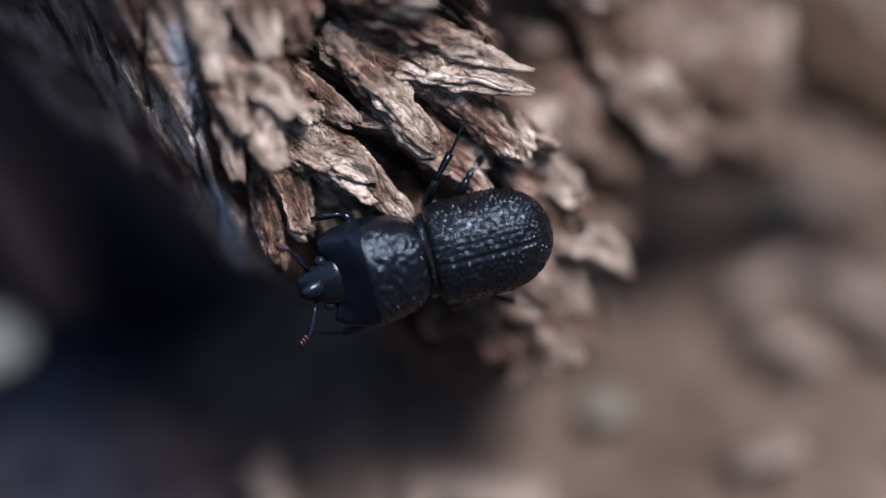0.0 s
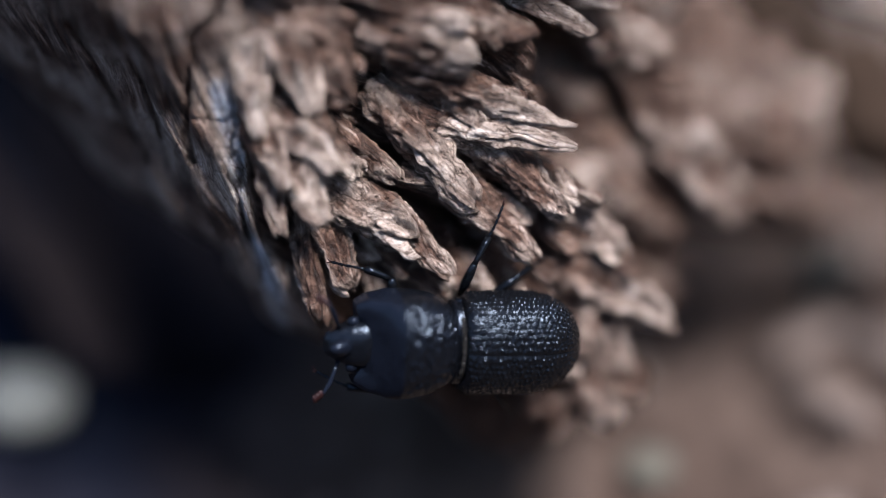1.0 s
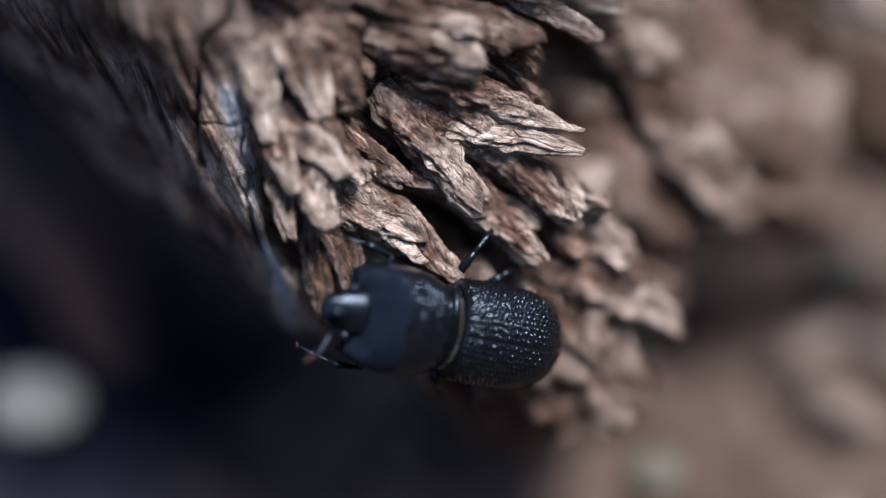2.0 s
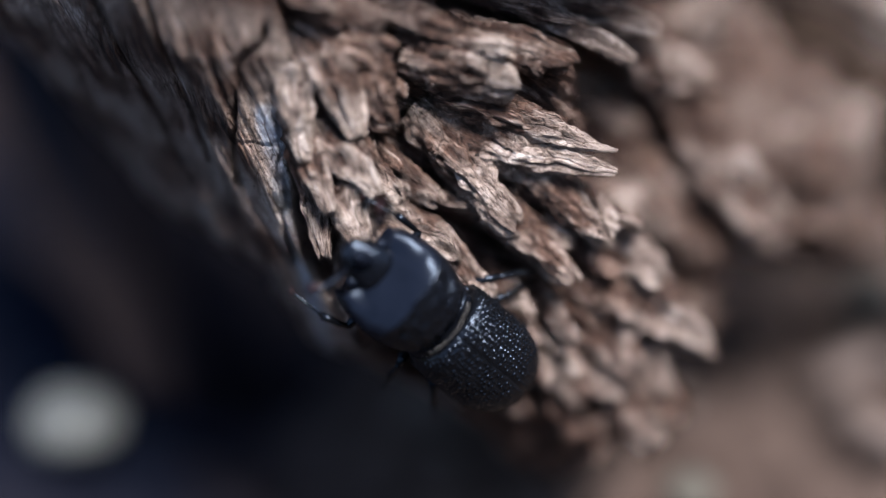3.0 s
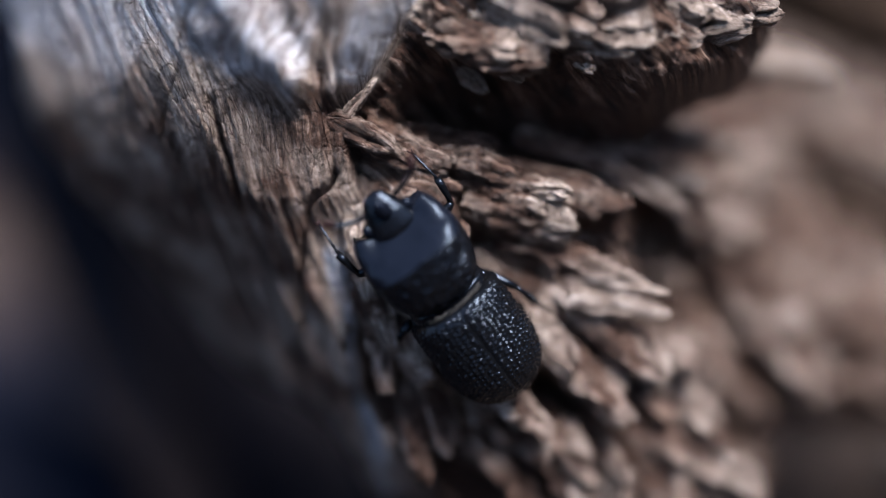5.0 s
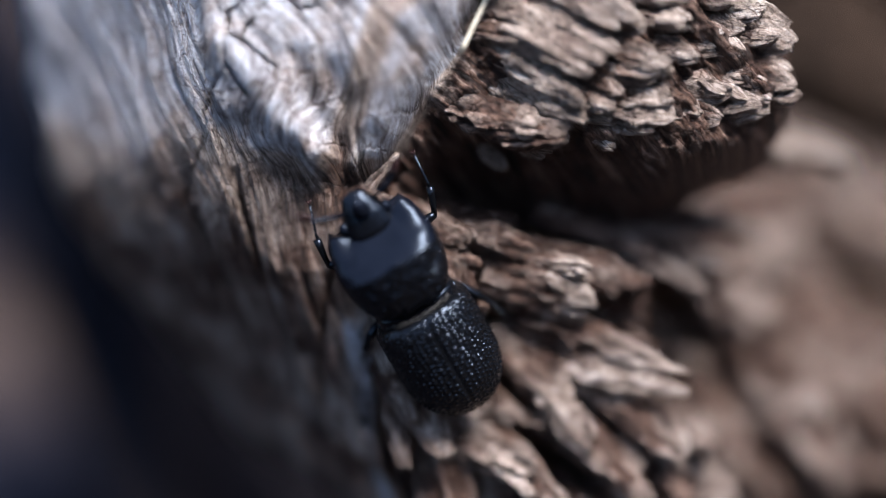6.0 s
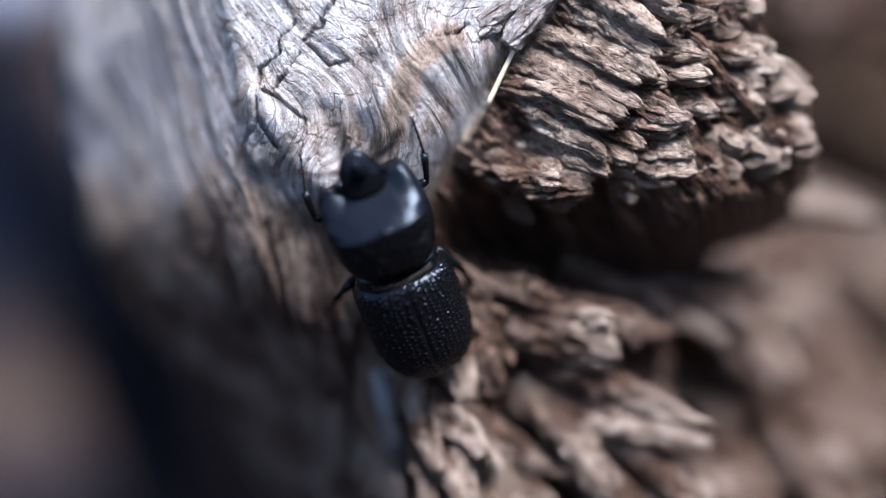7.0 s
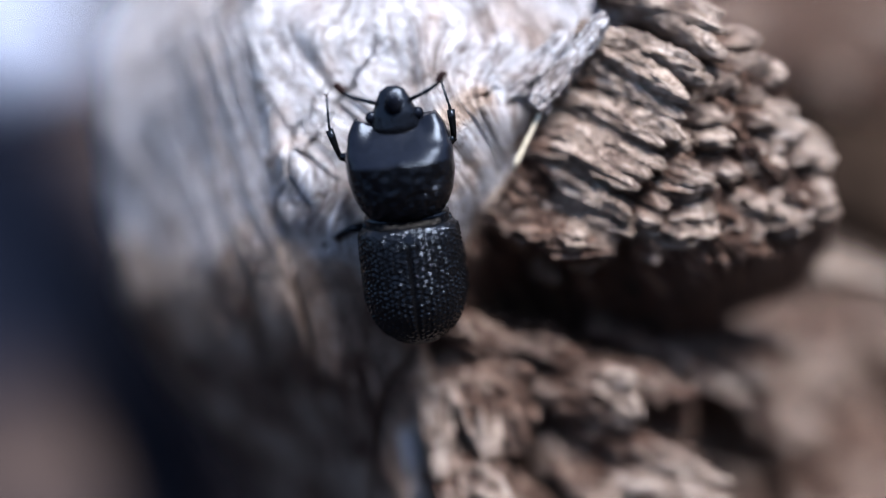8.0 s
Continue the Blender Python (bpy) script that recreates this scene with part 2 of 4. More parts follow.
# ---- the log ----
RIDGE_V = (-9, -4, 2, 6, 10, 14, 18, 22, 26, 30, 36, 44)
RIDGE_U = (1, -4.8, -11.6, -13.4, -15, -17.5, -21.5, -21, -20.6, -21.5, -23, -24)
LEFT_V = (-9, -4, -1, 1, 3, 5, 7, 9, 12, 16, 20, 24, 35, 44)
LEFT_U = (0, -5.5, -12.6, -13.9, -15.2, -18.6, -22, -24, -26.6, -29.5, -32.5, -35, -36.5, -36.5)
RIGHT_V = (-9, -8, -5.5, -2.7, 0, 5.5, 9, 14, 18, 20.5, 22, 25, 28, 31, 35, 44)
RIGHT_U = (2, 4, 7.5, 9, 8.3, 6, 4, 2.6, 2.2, 3.4, 6.2, 10, 10.5, 8.5, 5, 1)
BASE_V = (-9, -5, 0, 5, 12, 16, 20, 23, 26, 30, 33, 37, 44)
BASE_W = (-10.5, -7, -3.8, -1.6, 0.4, 1.7, 3.2, 5.0, 6.2, 6.8, 6.8, 6.0, 3.0)
TRAIL = [(-0.7, -1.1, -0.6), (-3.1, -1.1, 0.5), (-6.0, 1.3, 1.5), (-6.4, 3.2, 2.7), (-8.6, 10.7, 4.3), (-10.0, 11.9, 4.5), (-10.9, 13.0, 5.5), (-12.0, 15.9, 6.7), (-11.9, 17.4, 7.7), (-12.6, 21.5, 9.7)]


def lean(p):
    """The log's bend: its upper part leans out of the plan, towards +w."""
    v = p[..., 1]
    up = np.interp(v, (13, 17.8, 20, 22, 26, 30.4, 44), (0, 0.8, 1.3, 1.7, 1.9, 2.3, 3.5))
    out = np.interp(v, (5, 10, 12, 14, 18, 22, 26, 30, 34, 44), (0, 0.7, 1.5, 2.8, 3.7, 4.0, 4.3, 5.0, 6.0, 8.0))
    return np.stack([p[..., 0], v - up, p[..., 2] + out], -1)


def groove(u, v, points, width, depth):
    d = np.min([to_line(u, v, a, b)[0] for a, b in zip(points, points[1:])], axis=0)
    return -depth * np.exp(-((d / width) ** 2))


def clearance(u, v):
    """The height that the wood must stay under along the trail."""
    top = np.full(np.shape(u), 99.0)
    for a, b in zip(TRAIL, TRAIL[1:]):
        d, t = to_line(u, v, a, b)
        top = np.minimum(top, a[2] + (b[2] - a[2]) * t - 2.7 + 0.24 * np.maximum(d - 0.8, 0) ** 2)
    return top


def masks(u, v):
    ur = sum(np.interp(v + d, RIDGE_V, RIDGE_U) for d in (-4, -2.5, -1, 0, 1, 2.5, 4)) / 7
    wall = smooth(0.8, -0.8, u - ur)
    edge = np.interp(v, (14, 18, 20.9, 24.6, 27.5, 31.2, 36, 44), (-17, -14, -11.6, -9.2, -7.0, -4.6, -1.8, 0))
    low = np.interp(u, (-23, -21, -19, -17, -15.6, -14.6, -13, -11), (25, 23.6, 21.8, 20.4, 19.5, 19.6, 19.9, 20.9)) + 0.5 * vnoise(u * 0.9, v * 0.9, 77)
    knob = smooth(-1.3, 0.9, v - low) * smooth(0.6, -0.6, u - edge) * (1 - wall)
    side = np.interp(v, (-9, -3, 0, 6, 10, 14, 18, 22), (-8, -10.4, -11.3, -12.6, -12.6, -12.2, -12.6, -12.6))
    wall = np.maximum(wall, smooth(25, 22.5, v) * smooth(0.5, -0.5, u - side))
    return ur, wall, knob


def swell(u, v):
    """The log's large form, without its fine relief."""
    ur, wall, knob = masks(u, v)
    w = np.interp(v, BASE_V, BASE_W)
    w = w + 1.9 * smooth(-6, -12, u) - 0.55 * np.maximum(u - 3, 0)
    w = w - np.where(u < ur, (1.0 - 0.22 * smooth(6, 19, v)) * np.maximum(ur - u, 0) ** 1.12, 0)
    w = w + groove(u, v, [(-8.5, 20.2), (-2, 19.4), (5, 18), (10, 17)], 2.2, 8.5)
    w = w + groove(u, v, [(-13, 18.6), (-11.6, 20.6), (-8.6, 25.8), (-6, 30.5), (-2.5, 36)], 0.55, 1.8)
    w = w + groove(u, v, [(-7, 13), (-4.4, 9.5), (-1.2, 4.0)], 0.8, 3.2)
    w = w + groove(u, v, [(-2, 10.5), (1.5, 6.5), (4.5, 3)], 0.6, 1.8)
    w = w + 0.8 * knob + knob * (0.4 * np.exp(-(((u + 12) / 2.2) ** 2 + ((v - 26) / 4) ** 2)))
    w = w + knob * groove(u, v, [(-19.8, 25.8), (-18.3, 23.8), (-16.9, 22.2), (-15.2, 20.2)], 1.1, -1.25)
    w = w + knob * groove(u, v, [(-16.2, 25.4), (-15.3, 23.2), (-14.3, 20.9)], 0.6, 0.45)
    w = w + knob * groove(u, v, [(-14.2, 20.0), (-13.6, 23.0), (-14.6, 25.4), (-14.0, 28)], 0.7, 0.5)
    w = w + knob * groove(u, v, [(-11.8, 22.5), (-10.8, 26.5), (-8.6, 30), (-8.4, 34)], 0.9, -0.9)
    top = clearance(u, v) + 7 * smooth(17.5, 21, v) + 0.25 * fbm(u * 0.8, v * 0.8, 71, 2)
    return top - 0.9 * np.logaddexp(0, (top - w) / 0.9) + 0.9 * np.exp(-np.abs(top - w) / 1.5) * 0.6


CRACKS = [
    [(-15.0, 33.0), (-15.8, 31.2), (-17.3, 28.9), (-18.9, 26.2)],
    [(-17.0, 28.9), (-16.0, 27.9), (-14.9, 28.1)],
    [(-17.9, 30.4), (-19.2, 28.1), (-19.6, 27.5), (-20.0, 25.0), (-21.4, 22.5), (-23.0, 19.0), (-23.6, 17.0)],
    [(-19.5, 26.2), (-18.6, 25.8), (-17.2, 24.8)],
    [(-19.9, 24.8), (-18.8, 23.4)],
    [(-9.6, 29.4), (-8.4, 30.4), (-7.2, 31.9), (-5.3, 34.6)],
    [(-16.0, 10.0), (-14.3, 9.7), (-12.9, 9.9)],
    [(-13.2, 10.0), (-13.6, 7.0), (-12.8, 3.5)],
]
CLEFTS = [
    [(-13.6, 15.6), (-15.1, 12.3), (-16.0, 10.0), (-15.7, 7.6)],
    [(-13.2, 8.0), (-13.1, 5.0), (-12.2, 1.0)],
    [(-22.6, 18), (-21.2, 13), (-19, 8)],
    [(-20, 20), (-18.8, 14), (-17.6, 9)],
]


def log_surface(u, v):
    ur, wall, knob = masks(u, v)
    rough = np.clip(1 - wall - knob, 0, 1)
    along = -v + 0.25 * u
    bend = 1.1 * fbm(u * 0.14, v * 0.14, 5, 2) + knob * (1.3 * np.sin((v - 22) * 0.5 + u * 0.2) + 0.8 * fbm(u * 0.22, v * 0.22, 15, 2))
    across = u + 0.33 * v + bend
    w = swell(u, v)
    fibre = fbm(across * 1.1, along * 0.10, 11, 4, 0.6)
    fine = fbm(across * 4.0, along * 0.3, 17, 2, 0.5)
    w = w + wall * ((0.38 - 0.2 * smooth(8, 16, v)) * fibre + 0.07 * fine) + knob * (0.13 * fibre + 0.035 * fine + 0.5 * fbm(u * 0.35, v * 0.35, 8, 2))
    ca, sa = math.cos(radians(-38)), math.sin(radians(-38))
    x, y = u * ca + v * sa, -u * sa + v * ca
    w = w - 2.1 * rough * smooth(19, 16, v)
    w = w + rough * (0.75 * fbm(y * 0.7, x * 0.22, 21, 4, 0.6) + 0.35 * fbm(u * 1.3, v * 1.3, 29, 3))
    for c in CRACKS:
        jag = 0.22 * vnoise(u * 1.3, v * 1.3, 41) + 0.05 * vnoise(u * 4, v * 4, 43)
        w = w + groove(u + jag, v - jag, c, 0.085, 0.5 + 0.3 * vnoise(u * 0.9, v * 0.9, 45))
    for c in CLEFTS:
        jag = 0.3 * vnoise(u * 0.8, v * 0.8, 141) + 0.06 * vnoise(u * 4, v * 4, 143)
        w = w + groove(u + jag, v - jag, c, 0.17, 1.0 + 0.5 * vnoise(u * 0.9, v * 0.9, 145))
    # Darker between splinters, as shade put into the colour; bleached on knob and wall.
    wear_shade = np.clip(-0.25 * rough + 0.85 * knob + wall * (0.0 + 0.15 * smooth(12, 4, v) + 0.22 * smooth(4, 9, v) * smooth(20, 15, v) + 0.95 * smooth(14, 22, v + 0.5 * (u + 21) + 2.0 * fbm(u * 0.25, v * 0.12, 47, 2)) * smooth(-17, -21, u) + 0.12 * smooth(-14, -20, u) * smooth(-27, -20, u) * smooth(20, 10, v)), -0.4, 1)
    stain = -groove(u, v, [(-14.0, 20.0), (-13.6, 22.2), (-12.4, 24.5), (-11.4, 27.5), (-9.4, 29.5)], 1.0, 0.6)
    # Bleached edge of the wall, with the sky's light put into its colour.
    strip = -groove(u, v, [(-11.7, -1.0), (-12.2, 3.0), (-13.0, 7.0), (-13.8, 11.0)], 1.0, 0.95)
    wear_shade = np.clip(wear_shade + 0.3 * knob - stain + wall * strip, -0.4, 1)
    ru, rv = np.where(rough > 0.5, x, along), np.where(rough > 0.5, y, across)
    return w, np.stack([ru, rv], -1), wear_shade


def log_body(parent):
    rows, cols, back = 620, 560, 60
    v = np.linspace(-9, 44, rows)[:, None]
    s = np.linspace(0, 1, cols)[None, :]
    left = np.interp(v, LEFT_V, LEFT_U) + 0.5 * fbm(v * 0.5, v * 0 + 3, 51, 3)
    right = np.interp(v, RIGHT_V, RIGHT_U) + 0.7 * fbm(v * 0.6, v * 0 + 9, 53, 3)
    u = left + (right - left) * s
    vv = v + 0 * s
    w, uv, wear_shade = log_surface(u, vv)
    e = np.minimum(s, 1 - s) * (right - left)
    w = w - 5.0 * (1 - np.sqrt(1 - (1 - np.clip(e / 1.6, 0, 1)) ** 2))
    a = np.linspace(0, np.pi, back + 2)[1:-1][None, :]
    mid, half = (left + right) / 2, (right - left) / 2
    ub = mid + half * np.cos(a)
    wb = w[:, -1:] + (w[:, :1] - w[:, -1:]) * (1 - np.cos(a)) / 2 - (16 - 10 * smooth(16, 22, v) * smooth(np.pi * 0.75, np.pi * 0.25, a)) * np.sin(a) ** 0.7 + 0.8 * fbm(a * 4, v * 0.3, 61, 3)
    n = cols + back
    verts = np.stack([np.concatenate([u, ub], 1), np.repeat(v, n, 1), np.concatenate([w, wb], 1)], -1).reshape(-1, 3)
    uvb = np.stack([-v + 0 * a, 12 * a + 0 * v], -1)
    uvs = np.concatenate([uv, uvb], 1).reshape(-1, 2)
    wear_shades = np.concatenate([wear_shade, 0 * wb + 0.3], 1).reshape(-1)
    return sheet("log_body", lean(verts), tube_faces(rows, n)[:-2] + tube_faces(rows, n)[-2:], WOOD, PLAN, uvs, wear_shades, parent)


def splinter_mesh(tip, angle, length, width, thick, rise=12.0, roll=0.0, taper=0.95, ragged=0.22, bend=0.0, wear_shade=0.35, seed=0, rings=60, seg=54, round_end=0.12, pale=0.5, flaky=1.0):
    """A broken fibre bundle: a blunt, grooved, tapering stick that ends at tip."""
    s = np.linspace(0, 1, rings)[:, None]
    a = np.linspace(0, 2 * np.pi, seg, endpoint=False)[None, :]
    prof = (0.85 + 0.15 * np.sin(np.pi * np.minimum(s * 1.3, 1))) * (1 + (taper - 1) * smooth(0.45, 1, s))
    prof = prof * np.sqrt(np.clip(1 - (np.clip((s - 1 + round_end) / round_end, 0, 1) ** 2) * (0.95 - 0.17 * flaky), 0.02, 1))
    c, d = np.cos(a), np.sin(a)
    ridge = 1 + 0.16 * vnoise(a * 2.2 + 0 * s, s * 1.4 + seed, seed) + 0.09 * vnoise(a * 5.5 + s * 0.6, s * 2.0, seed + 5) + 0.08 * vnoise(c * 2 + 9, d * 2 + s * length * 0.9, seed + 9)
    around = a * (width + thick) / 4
    ridge = ridge + 0.13 / width * fbm((s * length + seed) * 1.6, around * 2.6 + seed, seed + 51, 3, 0.6) - 0.10 / width * np.abs(vnoise((s * length + seed) * 0.8, around * 3.4, seed + 61))
    ridge = ridge + 0.10 * fbm(s * length * 2.0 + seed, a * 2.2, seed + 41, 2, 0.6)
    ridge = ridge + 0.16 * fbm(s * length * 0.8 + seed, a * 2.5, seed + 21, 3, 0.6) - 0.22 * np.abs(vnoise(s * length * 0.5 + seed, a * 1.9, seed + 31)) ** 0.5 + 0.1
    step = np.floor(s * length * 0.85 + seed * 0.37 + 0.7 * vnoise(a * 1.7, s * 3, seed + 71))
    lane = np.floor(a * (width + thick) * 0.42 + 0.35 * vnoise(s * length * 0.7, a * 0 + seed, seed + 73))
    flake = lattice(step, lane, seed + 75) - 0.5
    ridge = ridge + 0.15 * flaky * flake * smooth(0.1, 0.5, s)
    y = width / 2 * np.sign(c) * np.abs(c) ** 0.75 * prof * ridge
    z = thick / 2 * np.sign(d) * np.abs(d) ** 0.75 * prof * ridge
    x = -length * (1 - s) + ragged * width * vnoise(c * 1.6 + seed, d * 1.6, seed + 3) * smooth(0.6, 1, s) + 0 * a
    x = x - ragged * width * 0.8 * lattice(np.floor(a * 2.2), 0 * a, seed + 7) * smooth(0.55, 0.95, s)
    z = z - bend * (1 - s) ** 2 * length + 0.10 * width * vnoise(s * 2 + seed, s * 0, seed + 1)
    y = y + 0.16 * width * vnoise(s * 2.2 + seed, s * 0 + 4, seed + 2)
    body = np.stack([x, y, z], -1).reshape(-1, 3)
    m = Matrix.Rotation(radians(angle), 4, "Z") @ Matrix.Rotation(-radians(rise), 4, "Y") @ Matrix.Rotation(radians(roll), 4, "X")
    m.translation = tip
    uv = np.stack([(x + seed * 3.1), (a * (width + thick) / 4 + 0 * s) + seed * 1.7], -1).reshape(-1, 2)
    # Tips bleached; grooves and low flakes darker, their shade put into the colour.
    ws = (wear_shade * (0.25 + 0.95 * smooth(pale, pale + 0.5, s)) + 0.9 * (ridge - 1) + 0.25 * flaky * flake).clip(-0.3, max(0.74, wear_shade * 0.6)).reshape(-1)
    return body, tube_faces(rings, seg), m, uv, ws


driftwood = tagged(new("driftwood_log"), "weathered broken driftwood log with splintered brown end and bleached grey side", "log")
driftwood.location = PLAN @ Vector((-8, 10, -12))
bpy.context.view_layer.update()


def under(ob, parent):
    ob.parent = parent
    ob.matrix_parent_inverse = parent.matrix_basis.inverted()
    return ob


under(log_body(None), driftwood)


def splinter(*args, name="splinter", mat=None, label="", **kw):
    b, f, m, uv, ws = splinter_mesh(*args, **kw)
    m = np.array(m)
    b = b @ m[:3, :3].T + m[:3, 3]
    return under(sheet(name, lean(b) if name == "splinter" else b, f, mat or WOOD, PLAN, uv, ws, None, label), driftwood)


# the foot on which the log stands, behind its splintered end
splinter((6, 6, -44.5), -92, 30, 11, 12, rise=-42, taper=1.1, wear_shade=0.1, seed=900, rings=30, seg=48, name="log_foot")
splinter((-6, 10, -49.5), -92, 34, 14, 12, rise=-42, taper=1.1, wear_shade=0.1, seed=901, rings=30, seg=48, name="log_foot")


def grain_angle(u, v):
    if v > 20.5:
        return -24 + (v - 25) * 1.5 + 1.0 * (u - 2)
    return -40 + 2.1 * (v - 5) + 4.0 * (min(u, -4) + 4)


# splinters that stand out: tip, angle, length, width, thickness
splinter((4.9, 9.7, 0.2), -12, 7.0, 1.4, 0.9, rise=4, taper=0.35, wear_shade=1.1, seed=1, round_end=0.3, ragged=0.05, pale=0.35)
splinter((4.9, 8.4, -0.1), -10, 7.5, 1.8, 1.1, rise=3, taper=0.55, wear_shade=1.1, seed=2, round_end=0.3, ragged=0.05, pale=0.35)
splinter((-0.3, 12.6, 1.2), -18, 6.5, 2.2, 1.6, rise=8, taper=0.95, wear_shade=0.55, seed=3)
splinter((-0.8, 14.4, 1.4), -14, 6.0, 2.0, 1.4, rise=8, taper=0.95, wear_shade=0.6, seed=4)
splinter((-3.4, 15.6, 1.5), -20, 5.0, 1.8, 1.3, rise=8, wear_shade=-0.15, seed=5)
splinter((-3.9, 3.2, 0.4), -38, 7.0, 2.5, 2.0, rise=8, taper=0.95, wear_shade=0.6, seed=6, ragged=0.5)
splinter((-1.6, 1.7, -0.8), -42, 7.5, 1.7, 1.4, rise=4, wear_shade=0.4, seed=7)
splinter((-0.4, 5.6, 0.2), -46, 8.5, 2.3, 1.8, rise=6, taper=0.9, wear_shade=0.5, seed=8)
splinter((2.6, 2.6, -1.4), -44, 8.5, 2.2, 1.6, rise=4, taper=0.8, wear_shade=0.35, seed=9)
splinter((4.4, 5.0, -1.4), -40, 7.5, 2.0, 1.4, rise=4, wear_shade=0.3, seed=10)
splinter((-8.2, 4.3, 2.3), -58, 6.5, 2.6, 2.3, rise=12, taper=0.95, wear_shade=1.1, seed=11, round_end=0.6, ragged=0.04)
splinter((-7.7, 6.9, 3.0), -54, 5, 2.2, 2.0, rise=12, taper=0.95, wear_shade=1.1, seed=501, round_end=0.6, ragged=0.04)
splinter((-8.9, 9.7, 3.2), -64, 5, 2.4, 2.0, rise=12, taper=0.95, wear_shade=1.1, seed=502, round_end=0.6, ragged=0.04)
splinter((-10.3, 5.9, 3.1), -72, 5, 1.7, 1.8, rise=12, taper=0.95, wear_shade=1.1, seed=503, round_end=0.6, ragged=0.04)
splinter((-11.5, 8.5, 3.2), -80, 5, 2.0, 1.8, rise=12, taper=0.95, wear_shade=1.1, seed=504, round_end=0.6, ragged=0.04)
splinter((-10.6, 3.6, 1.7), -78, 8.0, 2.0, 2.2, rise=8, taper=0.7, wear_shade=0.3, seed=12, round_end=0.4, ragged=0.15)
splinter((-11.9, 6.4, 2.0), -84, 6.0, 1.6, 1.8, rise=6, wear_shade=0.25, seed=13, round_end=0.4, ragged=0.15)
splinter((-8.0, 8.4, 2.6), -52, 5.0, 1.9, 1.8, rise=10, taper=0.9, wear_shade=0.3, seed=14, round_end=0.4, ragged=0.2)
splinter((-6.8, 6.9, 1.8), -50, 4.0, 1.3, 1.2, rise=10, wear_shade=0.45, seed=15, ragged=0.2)
splinter((-7.0, 10.4, 2.3), -45, 4.5, 2.2, 1.7, rise=10, wear_shade=-0.2, seed=16)
splinter((-6.6, 12.0, 2.4), -40, 4.5, 2.4, 1.7, rise=10, wear_shade=-0.2, seed=17)
splinter((-9.0, -1.2, -1.2), -84, 7.0, 1.6, 1.6, rise=0, wear_shade=0, seed=18)
splinter((-7.0, 0.8, -0.6), -60, 6.0, 1.9, 1.6, rise=2, wear_shade=0.1, seed=19)
splinter((10.6, -1.65, -8.0), -34, 11, 3.4, 2.6, rise=-16, taper=0.75, wear_shade=0.6, seed=20, round_end=0.3)
splinter((9.3, -5.3, -10), -50, 10, 3.8, 3.0, rise=-12, taper=0.75, wear_shade=0.25, seed=21)
splinter((7.4, -7.2, -10), -60, 9, 3.0, 2.6, rise=-12, wear_shade=0.1, seed=22)
splinter((4.8, -7.8, -10.5), -70, 9, 2.4, 2.2, rise=-12, wear_shade=0.1, seed=23)
splinter((2.2, -6.8, -10), -78, 8, 2.4, 2.0, rise=-12, wear_shade=-0.2, seed=24)
splinter((-3.0, -5.0, -6.0), -80, 8, 2.0, 1.8, rise=-12, wear_shade=-0.2, seed=25)
splinter((7.5, 2.65, -5.4), -40, 9, 2.6, 2.0, rise=-8, wear_shade=0.65, seed=26)
splinter((-4.9, 17.8, -0.4), -12, 7.0, 1.9, 1.4, rise=2, wear_shade=-0.3, seed=27)
splinter((-11.1, 21.3, 4.6), 58, 4.6, 0.8, 0.6, rise=14, taper=0.6, wear_shade=0.9, seed=28, label="pale sliver of split wood")
splinter((2.6, 17.4, -3.0), -18, 7.0, 1.7, 1.4, rise=2, wear_shade=0.2, seed=29, round_end=0.4, ragged=0.08)
splinter((5.1, 18.7, -4.6), -12, 7.5, 1.6, 1.4, rise=0, wear_shade=0.2, seed=30, round_end=0.4, ragged=0.08)
splinter((7.5, 17.3, -6.6), -22, 8.5, 2.0, 1.7, rise=-4, wear_shade=0.45, seed=37, round_end=0.4, ragged=0.1)
splinter((9.1, 19.7, -6.6), -14, 9.0, 1.9, 1.6, rise=-2, wear_shade=0.3, seed=38, round_end=0.4, ragged=0.1)
splinter((6.0, 15.2, -4.6), -30, 8.0, 1.8, 1.6, rise=-4, wear_shade=0.4, seed=39, round_end=0.4, ragged=0.1)
splinter((-3.2, 22.6, 6.2), -18, 5.5, 2.2, 1.5, rise=14, taper=0.95, wear_shade=0.7, seed=31)
splinter((-1.9, 22.0, 5.6), -16, 5.0, 2.2, 1.4, rise=10, wear_shade=0.35, seed=32)

splinter((-2.4, 34.4, 9.2), 52, 6.5, 1.3, 1.0, rise=6, wear_shade=2.2, seed=33, pale=-0.7, label="bleached rugged stick of split wood")
splinter((-4.6, 33.6, 8.6), 46, 5.0, 1.6, 0.9, rise=4, wear_shade=2.2, seed=34, pale=-0.7)
splinter((3.0, 7.2, -2.2), -24, 6.5, 1.9, 1.5, rise=-2, wear_shade=0.1, seed=35)
splinter((2.2, 10.8, -0.6), -16, 6.0, 1.7, 1.3, rise=2, wear_shade=-0.2, seed=36)

